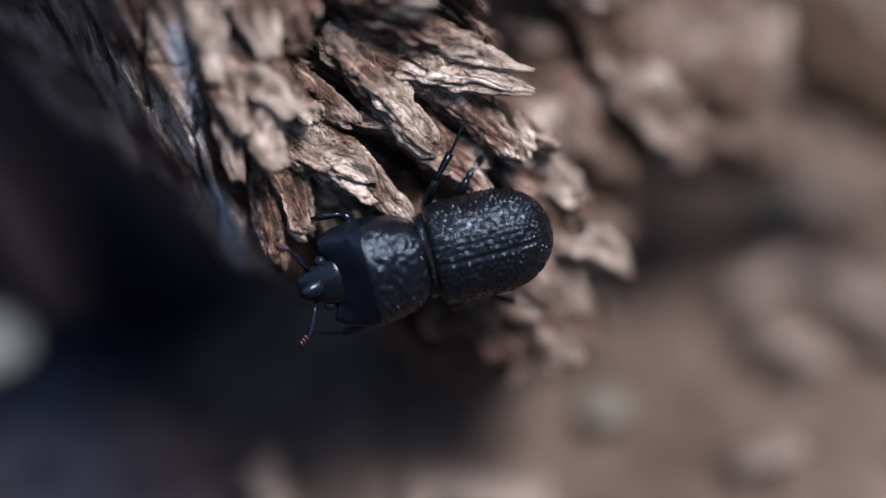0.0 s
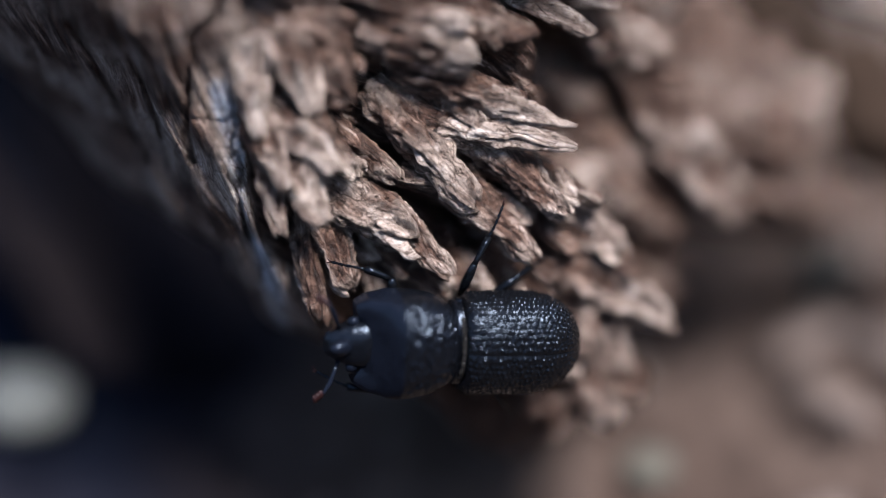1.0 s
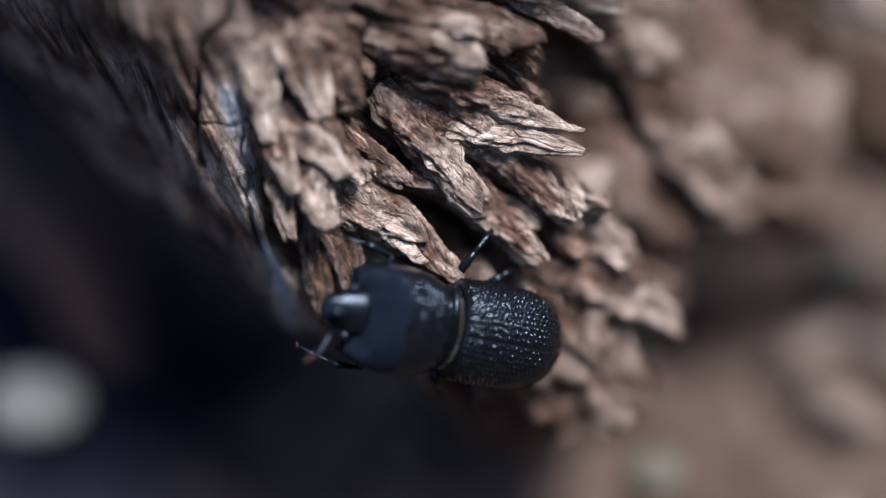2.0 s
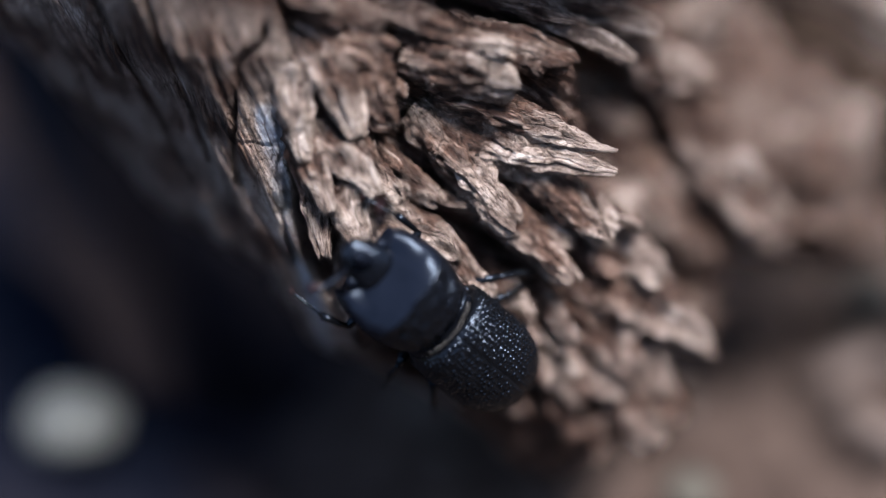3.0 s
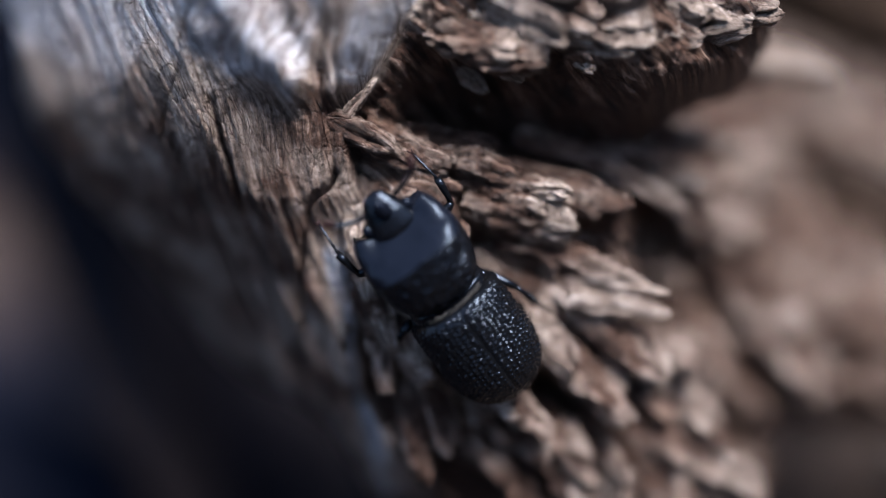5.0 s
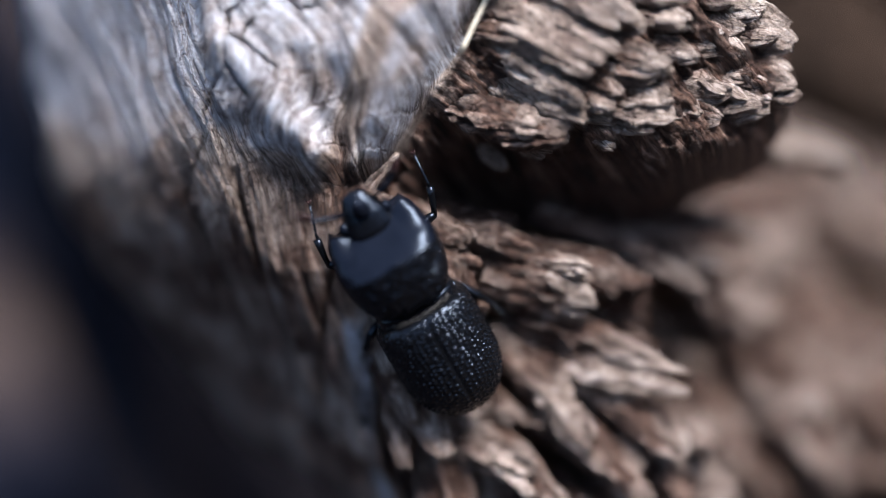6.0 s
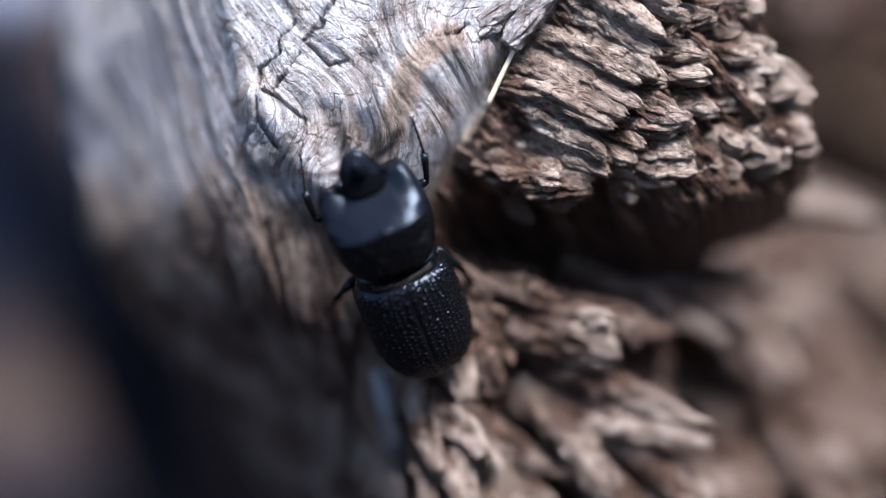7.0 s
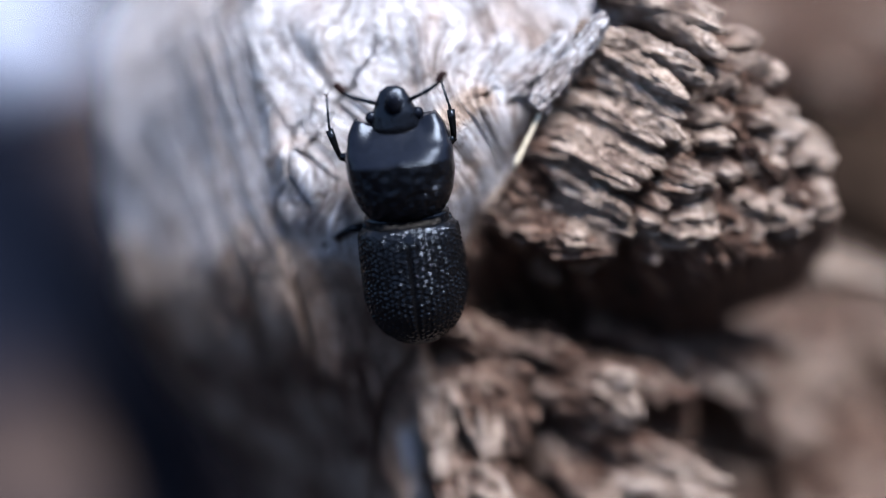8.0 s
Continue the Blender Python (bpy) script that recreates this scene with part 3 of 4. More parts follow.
# the shingled lobes and the fan of splinters between them
rng = random.Random(4)
for k in range(900):
    u, v = rng.uniform(-11, 11), rng.uniform(-7, 41)
    low = v < 17.5
    if (not low and v < 21.2) or (low and v > 15.2 and u > -7):
        continue
    ur = float(np.interp(v, RIDGE_V, RIDGE_U))
    ue = float(np.interp(v, (14, 18, 20.9, 24.6, 27.5, 31.2, 36, 44), (-17, -14, -11.6, -9.2, -7.0, -4.6, -1.8, 0)))
    if (low and (u < ur + 2.6 or u < -11)) or (u > 0.6 and 6.3 < v < 12.2) or (not low and u < ue + 2.2) or u > float(np.interp(v, RIGHT_V, RIGHT_U)) + 0.8:
        continue
    if rng.random() > (0.34 if low else 0.8):
        continue
    if not low and v < 21.2 + 0.28 * (u + 2):
        continue
    if not low and -14 < u - 0.55 * (v - 24) < -0.2:
        continue
    top = float(swell(np.array([u]), np.array([v]))[0])
    size = rng.uniform(0.7, 1.25)
    if low:
        top -= 1.8 * (v > 11 and u > -5)
        splinter((u, v, min(top + rng.uniform(0.1, 0.8), float(clearance(np.array([u]), np.array([v]))[0]))), grain_angle(u, v) + rng.gauss(0, 8), 4.4 * size, 1.6 * size, 1.2 * size, rise=rng.uniform(-2, 10), roll=rng.gauss(0, 20), wear_shade=rng.uniform(-0.4, 0.15) if v > 10 else rng.uniform(-0.2, 0.3) if v < 0 else rng.uniform(-0.1, 0.75), taper=rng.uniform(0.75, 1.05), seed=100 + k, rings=34, seg=34)
    else:
        splinter((u, v, top + rng.uniform(0.3, 1.0)), grain_angle(u, v) + rng.gauss(0, 7), 4.2 * size, 1.95 * size, 1.1 * size, rise=rng.uniform(6, 16), roll=rng.gauss(0, 15), wear_shade=rng.uniform(0.45, 1.1), taper=rng.uniform(0.7, 1.0), seed=100 + k, rings=34, seg=34, round_end=0.35, ragged=0.12, flaky=0.4)

# the cracked ridges that fan out along the upper lobe's near edge
FAN_V = (21.3, 21.6, 22.9, 24.6, 26.2, 28.2, 30.5, 32.6, 35.0)
FAN_U = (-4.6, -2.2, -1.4, -1.2, 0.4, 1.2, 2.9, 3.6, 4.4)
FAN_TURN = (-50, -43, -39, -36, -34, -32, -30, -28, -26)
fan = random.Random(31)
for k in range(19):
    at = k * 8 / 18
    u, v, turn = (float(np.interp(at, range(9), col)) for col in (FAN_U, FAN_V, FAN_TURN))
    u, v = u + fan.uniform(-0.7, 0.7), v + fan.uniform(-0.15, 0.15)
    top = float(swell(np.array([u - 1.0]), np.array([v + 0.8]))[0])
    splinter((u, v, top + 1.35 + fan.uniform(-0.3, 0.4)), turn + fan.gauss(0, 5), 7.5, fan.uniform(1.3, 1.9), 1.5, rise=9, roll=fan.gauss(-6, 12), taper=fan.uniform(0.8, 1.05), wear_shade=1.25, seed=80 + k, rings=64, seg=44, round_end=0.26, ragged=0.12, pale=0.15, flaky=0.2)

# the broken root ends that lie further back
splinter((20.8, 10.8, -18), -6, 18, 5.6, 5, rise=0, taper=0.8, wear_shade=-0.2, seed=40, round_end=0.35, name="root_stub")
splinter((15.2, 4.4, -14), -58, 14, 4.4, 4, rise=-10, taper=0.8, wear_shade=0.1, seed=41, name="root_stub")
splinter((15.6, 24.6, -7.8), -13, 14, 3.3, 3.0, rise=-4, taper=0.7, wear_shade=0.75, seed=42, round_end=0.3, name="root_stub", label="blunt brown root end")
splinter((11.2, 13.6, -10.5), -34, 10, 4.0, 3.4, rise=-6, taper=0.85, wear_shade=0, seed=43, name="root_stub")
splinter((7.2, 14.4, -6.0), -48, 8, 2.6, 2.4, rise=0, wear_shade=0.4, seed=44, name="root_stub")
splinter((14.0, 7.4, -16), -40, 14, 4.4, 4, rise=-8, wear_shade=-0.1, seed=46, name="root_stub")
splinter((21, 8.2, -22), -34, 18, 5, 5, rise=-6, wear_shade=-0.1, seed=47, name="root_stub")
splinter((12.2, 18.6, -13), -24, 12, 3.4, 3, rise=-4, wear_shade=0.3, seed=49, name="root_stub")
splinter((33, 43, -25), -28, 50, 19, 10, rise=0, wear_shade=-0.3, seed=62, name="root_mass", label="dark brown root mass behind the splinters")
# Two dark masses, put where only shade lies between the roots.
splinter((37, 8.5, -27), -28, 38, 8, 4, rise=0, wear_shade=-0.3, seed=64, mat=GAP_SHADE, name="root_mass", label="near-black mass standing in for the shaded gap between the roots")
splinter((37, 28.5, -25), -28, 40, 10, 6, rise=0, wear_shade=-0.3, seed=65, mat=GAP_SHADE, name="root_mass", label="near-black mass standing in for the shaded gap between the roots")
splinter((27, 46.5, -21), -24, 26, 2.6, 2.4, rise=0, wear_shade=0.5, seed=63, name="root_stub")

splinter((18.5, 6, -21), -42, 34, 15, 9, rise=0, wear_shade=0.0, seed=60, name="root_mass", label="dark brown root mass behind the splinters")
splinter((34, 20.5, -28), -20, 38, 6.5, 6, rise=0, taper=0.9, wear_shade=0.8, seed=61, round_end=0.3, name="root_stub", label="pale beige bleached root")
for k in range(150):
    u, v = rng.uniform(5, 30), rng.uniform(-4, 38)
    edge = float(np.interp(v, RIGHT_V, RIGHT_U))
    if u < edge + 1.5 or v > 26 or v > 26 - 0.55 * u or v < 0.55 * (u - 8) - 3 or (v > 11 and u > 15):
        continue
    w = -8.5 - 0.85 * (u - edge) - rng.uniform(0, 4) + 0.12 * (v - 10)
    size = rng.uniform(0.8, 1.5)
    # Far right stubs are browner: dimmer light put into their colour.
    splinter((u, v, w), -34 + rng.gauss(0, 14), 9 * size, 3.1 * size, 2.6 * size, rise=rng.uniform(-8, 8), roll=rng.gauss(0, 20), wear_shade=rng.uniform(-0.1, 0.3) if v > 14 else rng.uniform(-0.4, 0.15) if u > 9 else rng.uniform(0.1, 0.5), taper=rng.uniform(0.6, 0.95), seed=2000 + k, rings=28, seg=28, round_end=0.35, name="root_stub")


# ---- small things on the ground and the log ----
def pebble(place, size, mat, label, seed):
    n, k = 14, 18
    a = np.linspace(0.02, np.pi - 0.02, n)[:, None]
    b = np.linspace(0, 2 * np.pi, k, endpoint=False)[None, :]
    r = 1 + 0.16 * vnoise(np.cos(b) * 1.5 + seed, a * 1.3 + np.sin(b), seed)
    v = np.stack([r * np.sin(a) * np.cos(b) * size, r * np.sin(a) * np.sin(b) * size * 0.8, r * np.cos(a) * size * 0.6 + 0 * b], -1).reshape(-1, 3)
    ob = sheet("pebble", v, tube_faces(n, k), mat)
    ob.location = (place[0], place[1], size * 0.5)
    return tagged(ob, label, "pebble")


def on_ground(u, v):
    """The place on the soil that lies behind (u, v) of the plan, seen from the first eye."""
    eye, p = PLAN @ Vector((0, 0, FOCUS)), PLAN @ Vector((u, v, 0))
    d = p - eye
    q = eye - d * (eye.z / d.z)
    return q.x, q.y


pebble((-0.0315, 0.0893), 0.0036, STONE, "pale rounded pebble half sunk in soil", 1)
pebble((0.0257, 0.1052), 0.0028, DULL, "dull yellowish pebble on brown soil", 2)
pebble(on_ground(8.6, -9), 0.0018, DULL, "dull yellowish pebble on brown soil", 3)

pebble((-0.124, 0.300), 0.021, PALE, "large pale blue-grey weathered stone", 4)

chips_v, chips_f = [], []
for k in range(520):
    x, y = rng.gauss(0.02, 0.06), rng.gauss(0.12, 0.06)
    if x - 0.12 * (y - 0.105) < -0.01:
        continue
    r, t, h = rng.uniform(0.0012, 0.004), rng.uniform(0, 6.28), rng.uniform(0.0002, 0.0012)
    base = len(chips_v)
    for dx, dy, dz in ((-1, -0.4, 0), (1, -0.4, 1), (1.2, 0.4, 1), (-1, 0.4, 0)):
        for lift in (0, 0.0005):
            chips_v.append((x + r * (dx * math.cos(t) - dy * math.sin(t)), y + r * (dx * math.sin(t) + dy * math.cos(t)), 0.0006 + h * dz + lift))
    for q in ((0, 2, 4, 6), (7, 5, 3, 1), (0, 1, 3, 2), (2, 3, 5, 4), (4, 5, 7, 6), (6, 7, 1, 0)):
        chips_f.append([base + i for i in q])
tagged(sheet("leaf_litter", np.array(chips_v), chips_f, LITTER), "scattered brown bark chips and leaf fragments on soil", "leaf litter", kind="stuff")


def straw():
    s = np.linspace(0, 1, 8)[:, None]
    a = np.linspace(0, 2 * np.pi, 8, endpoint=False)[None, :]
    r = 0.16 * (1 - 0.3 * s)
    v = np.stack([r * np.cos(a) + 0.03 * np.sin(s * 3), r * np.sin(a) + 0 * s, 4.2 * s + 0 * a], -1).reshape(-1, 3)
    a0, b0 = Vector((-7.6, 24.2, 11.8)), Vector((-5.5, 28.1, 13.6))
    m = (b0 - a0).to_track_quat("Z", "Y").to_matrix().to_4x4()
    m.translation = a0
    tagged(sheet("straw", v, tube_faces(8, 8), STRAW, PLAN @ m), "short pale yellow straw stuck in a crack", "straw")


straw()


# ---- the beetle: x ahead, y to its left, z out of its back, millimetres ----
beetle = tagged(new("beetle"), "glossy black beetle with grainy wing cases climbing the log", "beetle")
MILLI = Matrix.Diagonal((0.001, 0.001, 0.001, 1))


def grid_faces(n, k):
    i, j = np.meshgrid(np.arange(n - 1), np.arange(k - 1), indexing="ij")
    a = i * k + j
    return np.stack([a, a + 1, a + k + 1, a + k], -1).reshape(-1, 4).tolist()


def elytron(side):
    n, k = 260, 180
    s = np.linspace(0, 1, n)[:, None]
    q = np.linspace(0, 1, k)[None, :]
    x = 0.05 - 6.75 * s
    end = np.sqrt(np.clip(1 - (np.clip((s - 0.50) / 0.505, 0, 1)) ** 2.3, 0, 1))
    front = np.sqrt(np.clip(1 - (1 - np.clip(s / 0.10, 0, 1)) ** 2, 0, 1))
    hw = 2.72 * end * (0.78 + 0.22 * front) * (1 + 0.02 * np.sin(np.pi * s))
    ht = 2.6 * np.sqrt(np.clip(1 - np.clip((s - 0.45) / 0.56, 0, 1) ** 2.6, 0, 1)) * (0.80 + 0.20 * np.sqrt(np.clip(1 - (1 - np.clip(s / 0.2, 0, 1)) ** 2, 0, 1)))
    a = q * (np.pi / 2 + 0.30)
    y, z = hw * np.sin(a) ** 0.92, np.where(np.cos(a) > 0, np.abs(np.cos(a)) ** 0.8, -np.abs(np.cos(a)) * 0.8) * ht
    row = q * 15 + 0.2 * vnoise(s * 5, q * 3, 3)
    lane = np.floor(row)
    col = s * 25 + 0.5 * (lane % 2) + 0.3 * vnoise(s * 4, lane * 3.3, 7)
    cell = np.floor(col)
    dr = row - lane - 0.5 - 0.4 * (lattice(lane, cell, 5) - 0.5)
    dc = col - cell - 0.5 - 0.4 * (lattice(lane, cell, 6) - 0.5)
    dot = np.exp(-(dr ** 2 + dc ** 2) / (0.06 + 0.03 * lattice(lane, cell, 9))) * (0.6 + 0.5 * lattice(lane, cell, 8))
    rim = smooth(0, 0.04, q) * smooth(0, 0.03, s)
    lift = (0.082 * dot + 0.025 * fbm(s * 40, q * 22, 5, 2)) * rim
    ny, nz = np.sin(a), np.cos(a)
    y, z = y + lift * ny + 0.006, z + lift * nz - 0.035 * (1 - smooth(0, 0.02, q))
    v = np.stack([x + 0 * q - 0.08 * lift, side * y, z], -1).reshape(-1, 3)
    f = grid_faces(n, k)
    if side > 0:
        f = [r[::-1] for r in f]
    sheet("elytron", v, f, SHELL, MILLI, parent=beetle, label="black wing case with rows of shiny grains")


elytron(1)
elytron(-1)


def lathe_x(name, xs, hw, top, bottom, mat, parent, power=0.85, seg=48, label="", bumps=0.0, seed=0):
    """A body along x with half width, top and bottom heights at each x."""
    xs, hw, top, bottom = (np.asarray(c, float)[:, None] for c in (xs, hw, top, bottom))
    a = np.linspace(0, 2 * np.pi, seg, endpoint=False)[None, :]
    c, d = np.cos(a), np.sin(a)
    y = hw * np.sign(c) * np.abs(c) ** power
    z = np.where(d > 0, top, bottom) * np.abs(d) ** power
    if bumps:
        z = z + bumps * fbm(xs * 3 + 0 * a, y * 3, seed, 3) * (d > 0)
    v = np.stack([xs + 0 * a, y, z], -1).reshape(-1, 3)
    return sheet(name, v, tube_faces(len(xs), seg), mat, MILLI, parent=parent, label=label)


def resample(keys, cols, n):
    x = np.linspace(keys[0], keys[-1], n)
    return (x, *(np.interp(x, keys, c) for c in cols))


lathe_x("abdomen", *resample((-6.75, -6.3, -5, -2, 0.2), ((0.5, 1.6, 2.5, 2.65, 2.4), (0.2, 0.3, 0.4, 0.4, 0.4), (-0.5, -1.2, -1.8, -2.0, -1.7)), 20), ROUGH, beetle)
lathe_x("waist", *resample((-0.4, 0.0, 0.5), ((2.5, 2.3, 2.3), (1.7, 1.6, 1.6), (-1.6, -1.6, -1.6)), 6), ROUGH, beetle)


def pronotum():
    """The thorax: a rounded, pitted drum behind a sharp crest, and a smooth flat face that slopes down to the head."""
    seg = 150
    a = np.linspace(0, 2 * np.pi, seg, endpoint=False)[None, :]
    c, d = np.cos(a), np.sin(a)

    def rings(s):
        x = 0.05 + 5.35 * s
        hw = np.interp(s, (0, 0.02, 0.05, 0.1, 0.18, 0.3, 0.48, 0.7, 0.9, 1.0), (0.5, 1.25, 1.65, 2.05, 2.38, 2.68, 2.88, 2.88, 2.62, 2.2))
        top = np.interp(s, (0, 0.02, 0.06, 0.14, 0.26, 0.40, 0.64, 0.69, 1.0), (0.5, 1.25, 1.7, 2.05, 2.35, 2.6, 2.76, 2.45, 0.4))
        soft = np.array([1, 2, 3, 2, 1]) / 9
        hw, top = (np.convolve(np.pad(k[:, 0], 2, mode="edge"), soft, mode="valid")[:, None] for k in (hw, top))
        bot = np.interp(s, (0, 0.1, 0.5, 1), (-0.6, -1.9, -2.1, -1.5))
        flat = 0.80 - 0.20 * smooth(0.45, 0.64, s) - 0.22 * smooth(0.66, 0.77, s)
        y = hw * np.sign(c) * np.abs(c) ** 0.82
        z = np.where(d > 0, top, bot) * np.abs(d) ** flat
        return s, x, hw, y, z

    s, x, hw, y, z = rings(np.linspace(0, 0.64, 84)[:, None])
    z = z + (d > 0) * smooth(0.64, 0.60, s) * 0.085 * fbm(x * 6.5 + 0 * a, y * 6.5, 3, 3, 0.65)
    tooth = 0.10 * np.exp(-((y / 0.28) ** 2)) * (d > 0) * smooth(0.57, 0.64, s)
    v = np.stack([x + 0 * a + tooth, y, z], -1).reshape(-1, 3)
    rear = sheet("pronotum", v, tube_faces(84, seg), ROUGH, MILLI, parent=beetle, label="black pitted thorax shield with a sharp crest")
    s, x, hw, y, z = rings(np.linspace(0.64, 1.0, 40)[:, None])
    dip = 0.06 * np.exp(-((y / 1.6) ** 2)) * (d > 0) * np.sin(np.pi * np.clip((s - 0.66) / 0.34, 0, 1)) ** 2
    horn = 0.35 * smooth(0.8, 1.0, s) * smooth(0.5, 0.9, np.abs(y) / hw) * (d > -0.4)
    tooth = 0.10 * np.exp(-((y / 0.28) ** 2)) * (d > 0) * smooth(0.71, 0.64, s)
    v = np.stack([x + horn + tooth, y, z - dip], -1).reshape(-1, 3)
    sheet("thorax_face", v, tube_faces(40, seg), SMOOTH, MILLI, parent=rear, label="smooth blue-black sloping front face")


pronotum()


def fringe():
    hair = random.Random(12)
    verts, faces = [], []
    for k in range(300):
        a = hair.uniform(-1.25, 1.25)
        r = Vector((0.0, math.sin(a) * 2.15, math.cos(a) * 1.95))
        p = Vector((hair.uniform(0.0, 0.3), 0, 0)) + r
        tip = p + Vector((-hair.uniform(0.2, 0.45), 0, 0)) + r.normalized() * hair.uniform(0.0, 0.28) + Vector((0, hair.gauss(0, 0.06), 0))
        b = len(verts)
        verts += [tuple(p + Vector((0, 0.02, 0))), tuple(p + Vector((0, -0.01, 0.02))), tuple(p + Vector((0, -0.01, -0.02))), tuple(tip)]
        faces += [(b, b + 1, b + 3), (b + 1, b + 2, b + 3), (b + 2, b, b + 3), (b, b + 2, b + 1)]
    sheet("bristle_fringe", np.array(verts), faces, HAIR, MILLI, parent=beetle, label="fringe of fine grey hairs behind the thorax")


fringe()


def tube(name, points, radii, mat, parent, seg=10, label=""):
    """A round, tapering limb along a few points, in the space of the beetle or of its leg."""
    pts = [Vector(p) for p in points]
    rings = []
    for i, p in enumerate(pts):
        way = (pts[min(i + 1, len(pts) - 1)] - pts[max(i - 1, 0)]).normalized()
        side = way.cross(Vector((0.3, 0.2, 1))).normalized()
        up = side.cross(way)
        rings += [p + radii[i] * (math.cos(2 * math.pi * j / seg) * side + math.sin(2 * math.pi * j / seg) * up) for j in range(seg)]
    return sheet(name, np.array([tuple(r) for r in rings]), tube_faces(len(pts), seg), mat, MILLI, parent=parent, label=label)


head = lathe_x("head", *resample((4.7, 5.2, 6.0, 6.7, 7.2, 7.4), ((1.25, 1.38, 1.22, 0.9, 0.62, 0.3), (0.9, 1.0, 0.85, 0.6, 0.35, 0.1), (-1.3, -1.3, -1.2, -0.9, -0.5, -0.2)), 26), ROUGH, beetle, label="small black head with a short horn")
tube("horn", [(6.2, 0, 0.35), (6.5, 0, 0.68), (6.8, 0, 0.9), (7.05, 0, 1.0), (7.2, 0, 1.02)], [0.6, 0.5, 0.36, 0.22, 0.06], SMOOTH, head)
for side in (1, -1):
    lathe_x("eye", *resample((5.5, 5.6, 5.85, 6.1, 6.2), ((0.05, 0.25, 0.33, 0.25, 0.05), (0.05, 0.25, 0.33, 0.25, 0.05), (-0.05, -0.25, -0.33, -0.25, -0.05)), 9), SMOOTH, head, 1.0, 16).data.transform(Matrix.Translation((0, side * 0.00125, 0.0002)))
    tube("mandible", [(6.7, side * 0.5, -0.1), (7.1, side * 0.5, 0), (7.35, side * 0.25, 0.1)], [0.25, 0.2, 0.06], SMOOTH, head)
    ant = tube("antenna", [(6.6, side * 0.9, 0.2), (6.8, side * 1.4, 0.45), (7.05, side * 2.0, 0.6), (7.3, side * 2.4, 0.7), (7.5, side * 2.7, 0.75)], [0.12, 0.11, 0.13, 0.1, 0.11], SMOOTH, head)
    for i in range(3):
        b = Vector((7.5 + 0.15 * i, side * (2.74 + 0.13 * i), 0.76))
        tube("club_plate", [b, b + Vector((0.06, -side * 0.2, 0.05)), b + Vector((0.1, -side * 0.4, 0.1))], [0.12, 0.15, 0.07], CLUB, ant, 8, "dark red antenna club plate")


def leg(name, hip, knee, ankle, toe, r):
    """Femur with its tibia and foot; turned about the hip."""
    h = Vector(hip)
    k, a, t = (Vector(p) - h for p in (knee, ankle, toe))
    femur = tube(name, [(0, 0, 0), k * 0.35, k * 0.7, k], [r * 0.8, r * 1.15, r, r * 0.7], SHELL, beetle, 12)
    femur.location = h * 0.001
    tibia = tube("tibia", [k * 0.97, k.lerp(a, 0.3), k.lerp(a, 0.7), a], [r * 0.55, r * 0.62, r * 0.8, r * 0.85], SHELL, femur, 10)
    side = (a - k).cross(t - a).normalized() if (a - k).cross(t - a).length > 1e-6 else Vector((0, 0, 1))
    for i in range(5):
        b = k.lerp(a, 0.3 + 0.16 * i)
        out = ((a - k).normalized() * 0.5 + side.cross((a - k).normalized()) * 0.9) * r * 1.5
        tube("spine", [b, b + out * 0.6, b + out], [r * 0.3, r * 0.2, r * 0.03], SHELL, femur, 6)
    pts, rad = [], []
    for i in range(11):
        pts.append(a.lerp(t, i / 10) + Vector((0, 0, 0.12 * math.sin(i / 10 * math.pi))))
        rad.append(r * (0.34 if i % 2 else 0.2))
    tarsus = tube("tarsus", pts, rad, SHELL, femur, 8)
    for q in (-1, 1):
        w = (t - a).normalized()
        tube("claw", [t, t + w * 0.18 + Vector((0, q * 0.1, 0)), t + w * 0.25 + Vector((0, q * 0.16, -0.15))], [0.05, 0.04, 0.01], CLUB, femur, 6)
    return femur


LEGS = []
for side in (1, -1):
    LEGS.append((leg("front_leg", (3.4, side * 1.9, -1.4), (4.0, side * 3.2, -0.9), (5.5, side * 3.35, -1.1), (7.2, side * 3.1, -2.0), 0.27), side, 0))
    reach = 1.0 if side < 0 else 0.0
    LEGS.append((leg("middle_leg", (-0.3, side * 2.2, -1.5), (-0.4 - 0.8 * reach, side * (3.3 + 0.8 * reach), -1.2 + 0.6 * reach), (-1.1 - 1.2 * reach, side * (3.8 + 1.4 * reach), -2.2 + 1.1 * reach), (-1.8 - 1.6 * reach, side * (4.6 + 2.1 * reach), -3.2 + 1.8 * reach), 0.26), side, 1))
    LEGS.append((leg("hind_leg", (-2.2, side * 2.2, -1.5), (-2.9, side * 3.4, -1.0), (-4.0, side * 4.1, -2.0), (-5.2, side * 5.0, -3.0), 0.26), side, 2))

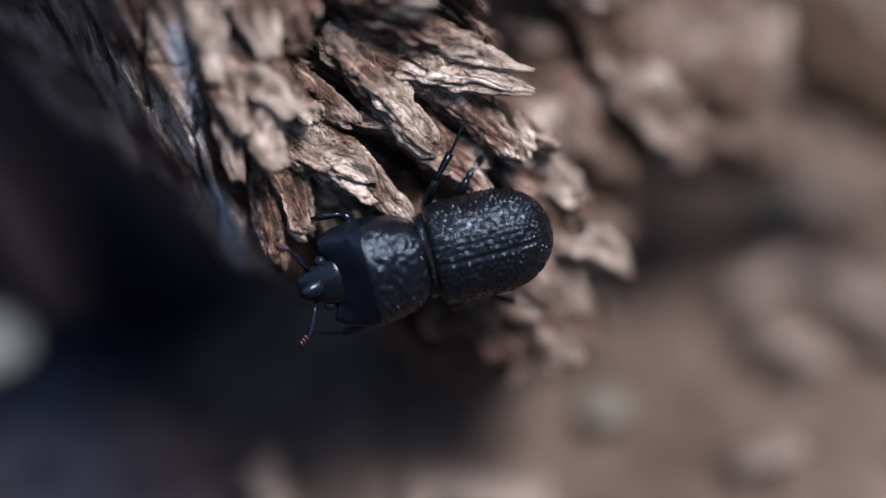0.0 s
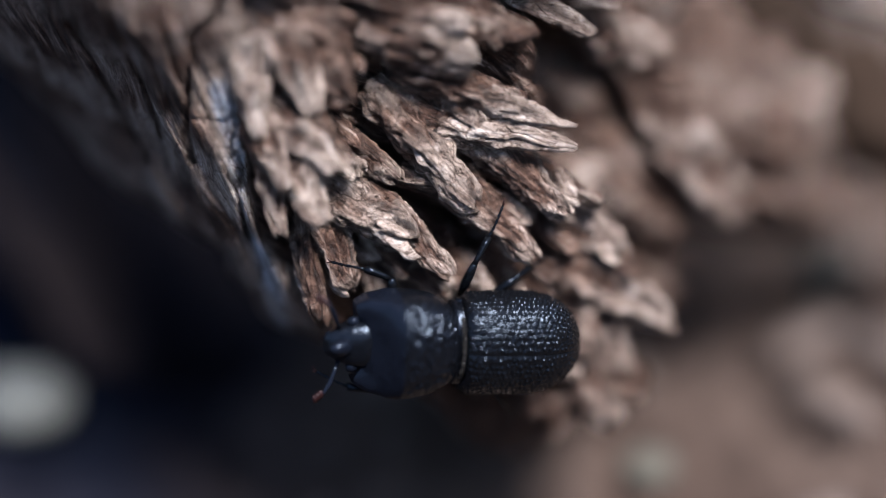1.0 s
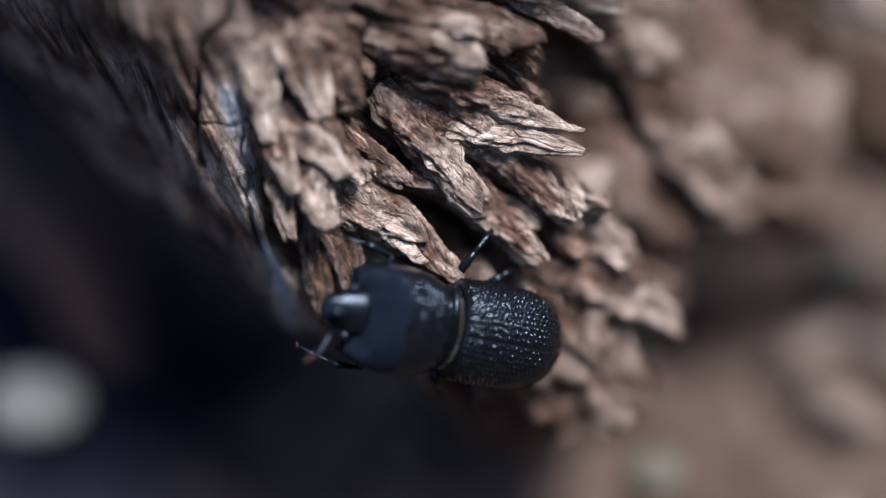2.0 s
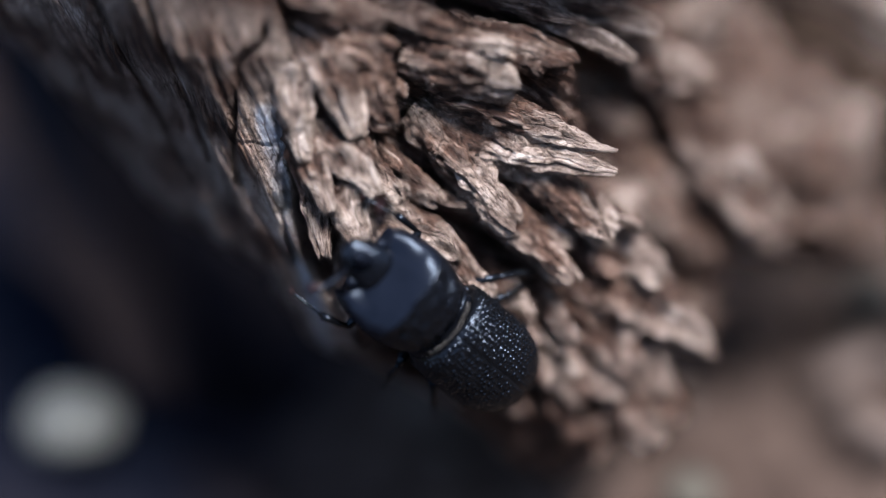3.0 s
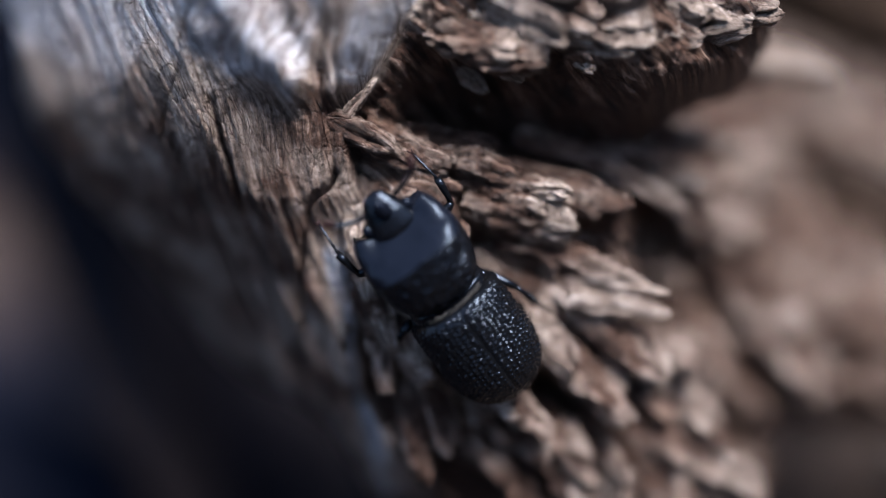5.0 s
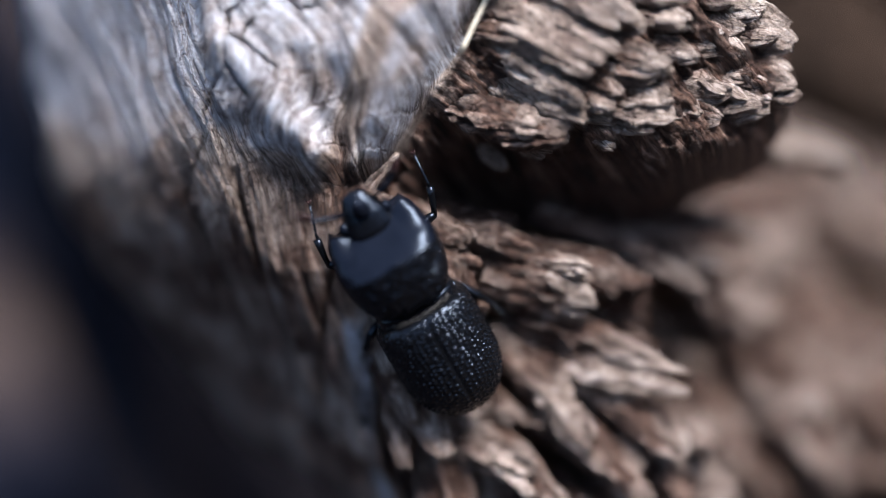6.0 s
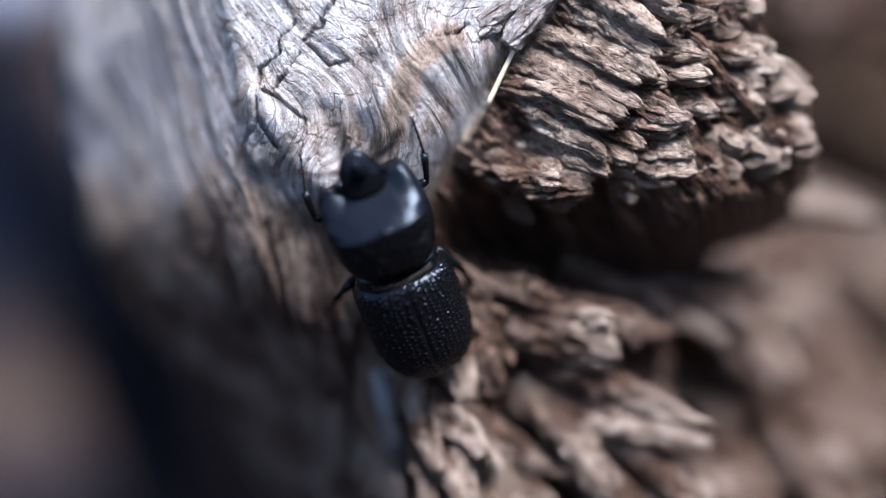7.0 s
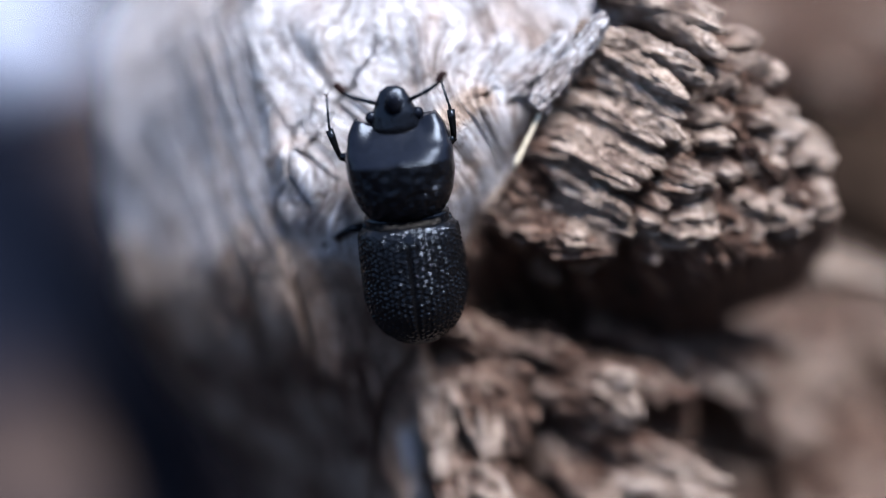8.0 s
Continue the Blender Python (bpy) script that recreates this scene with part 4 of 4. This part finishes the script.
# seconds, place of the waist, heading and lift of the head, lean of the back
STEPS = [
    (0, -0.67, -0.37, -0.60, 194.0, 4.0, -16.0),
    (0.5, -0.93, -0.26, -0.69, 180.9, 5.1, -19.6),
    (1, -1.44, -1.99, -0.95, 180.8, 14.8, -17.5),
    (1.75, -2.27, -1.33, -0.23, 173.1, 24.6, -10.2),
    (2.5, -3.11, -0.58, 0.49, 163.4, 33.3, -2.8),
    (3, -4.57, 0.20, 0.78, 140.9, 34.4, 1.6),
    (3.5, -5.60, 1.94, 1.52, 141.0, 34.9, 1.3),
    (4, -6.36, 3.20, 2.70, 137.0, 40.0, -0.3),
    (4.65, -6.96, 6.47, 4.22, 132.0, 35.5, -2.3),
    (5.3, -7.68, 9.74, 5.75, 127.0, 28.9, -4.3),
    (5.5, -8.30, 10.33, 6.03, 125.5, 29.4, -3.9),
    (6, -9.92, 11.68, 6.69, 123.3, 35.4, -3.2),
    (6.5, -11.06, 13.14, 8.13, 125.6, 47.0, -3.1),
    (7, -12.23, 15.59, 10.02, 113.8, 46.0, -0.2),
    (7.5, -12.22, 16.93, 11.32, 103.0, 45.2, 2.5),
    (8, -13.04, 20.27, 13.64, 96.6, 33.8, 3.6),
]


def stance(u, v, w, heading, lift, lean):
    m = Matrix.Rotation(radians(heading), 4, "Z") @ Matrix.Rotation(-radians(lift), 4, "Y") @ Matrix.Rotation(radians(lean), 4, "X")
    turn = (PLAN.to_3x3() * 1000).to_quaternion().to_matrix().to_4x4()
    out = turn @ m
    out.translation = PLAN @ Vector((u, v, w))
    return out


def motions():
    walk(beetle, [(t, stance(*rest)) for t, *rest in STEPS])
    for ob, side, pair in LEGS:
        beat = 0.0 if (pair + (side > 0)) % 2 else math.pi
        rows = []
        for i in range(33):
            t = i * 0.25
            ph = 2 * math.pi * t / 1.25 + beat
            m = Matrix.Rotation(radians(side * 14 * math.sin(ph)), 4, "Z") @ Matrix.Rotation(radians(side * 9 * max(math.cos(ph), 0)), 4, "X")
            if pair == 2 or (pair == 1 and side < 0):
                m = Matrix.Rotation(radians(side * 45 * float(smooth(4.2, 5.4, t))), 4, "Z") @ Matrix.Rotation(radians(-side * 16 * float(smooth(4.2, 5.4, t))), 4, "X") @ m
            m.translation = ob.location
            rows.append((t, m.copy()))
        walk(ob, rows)


motions()
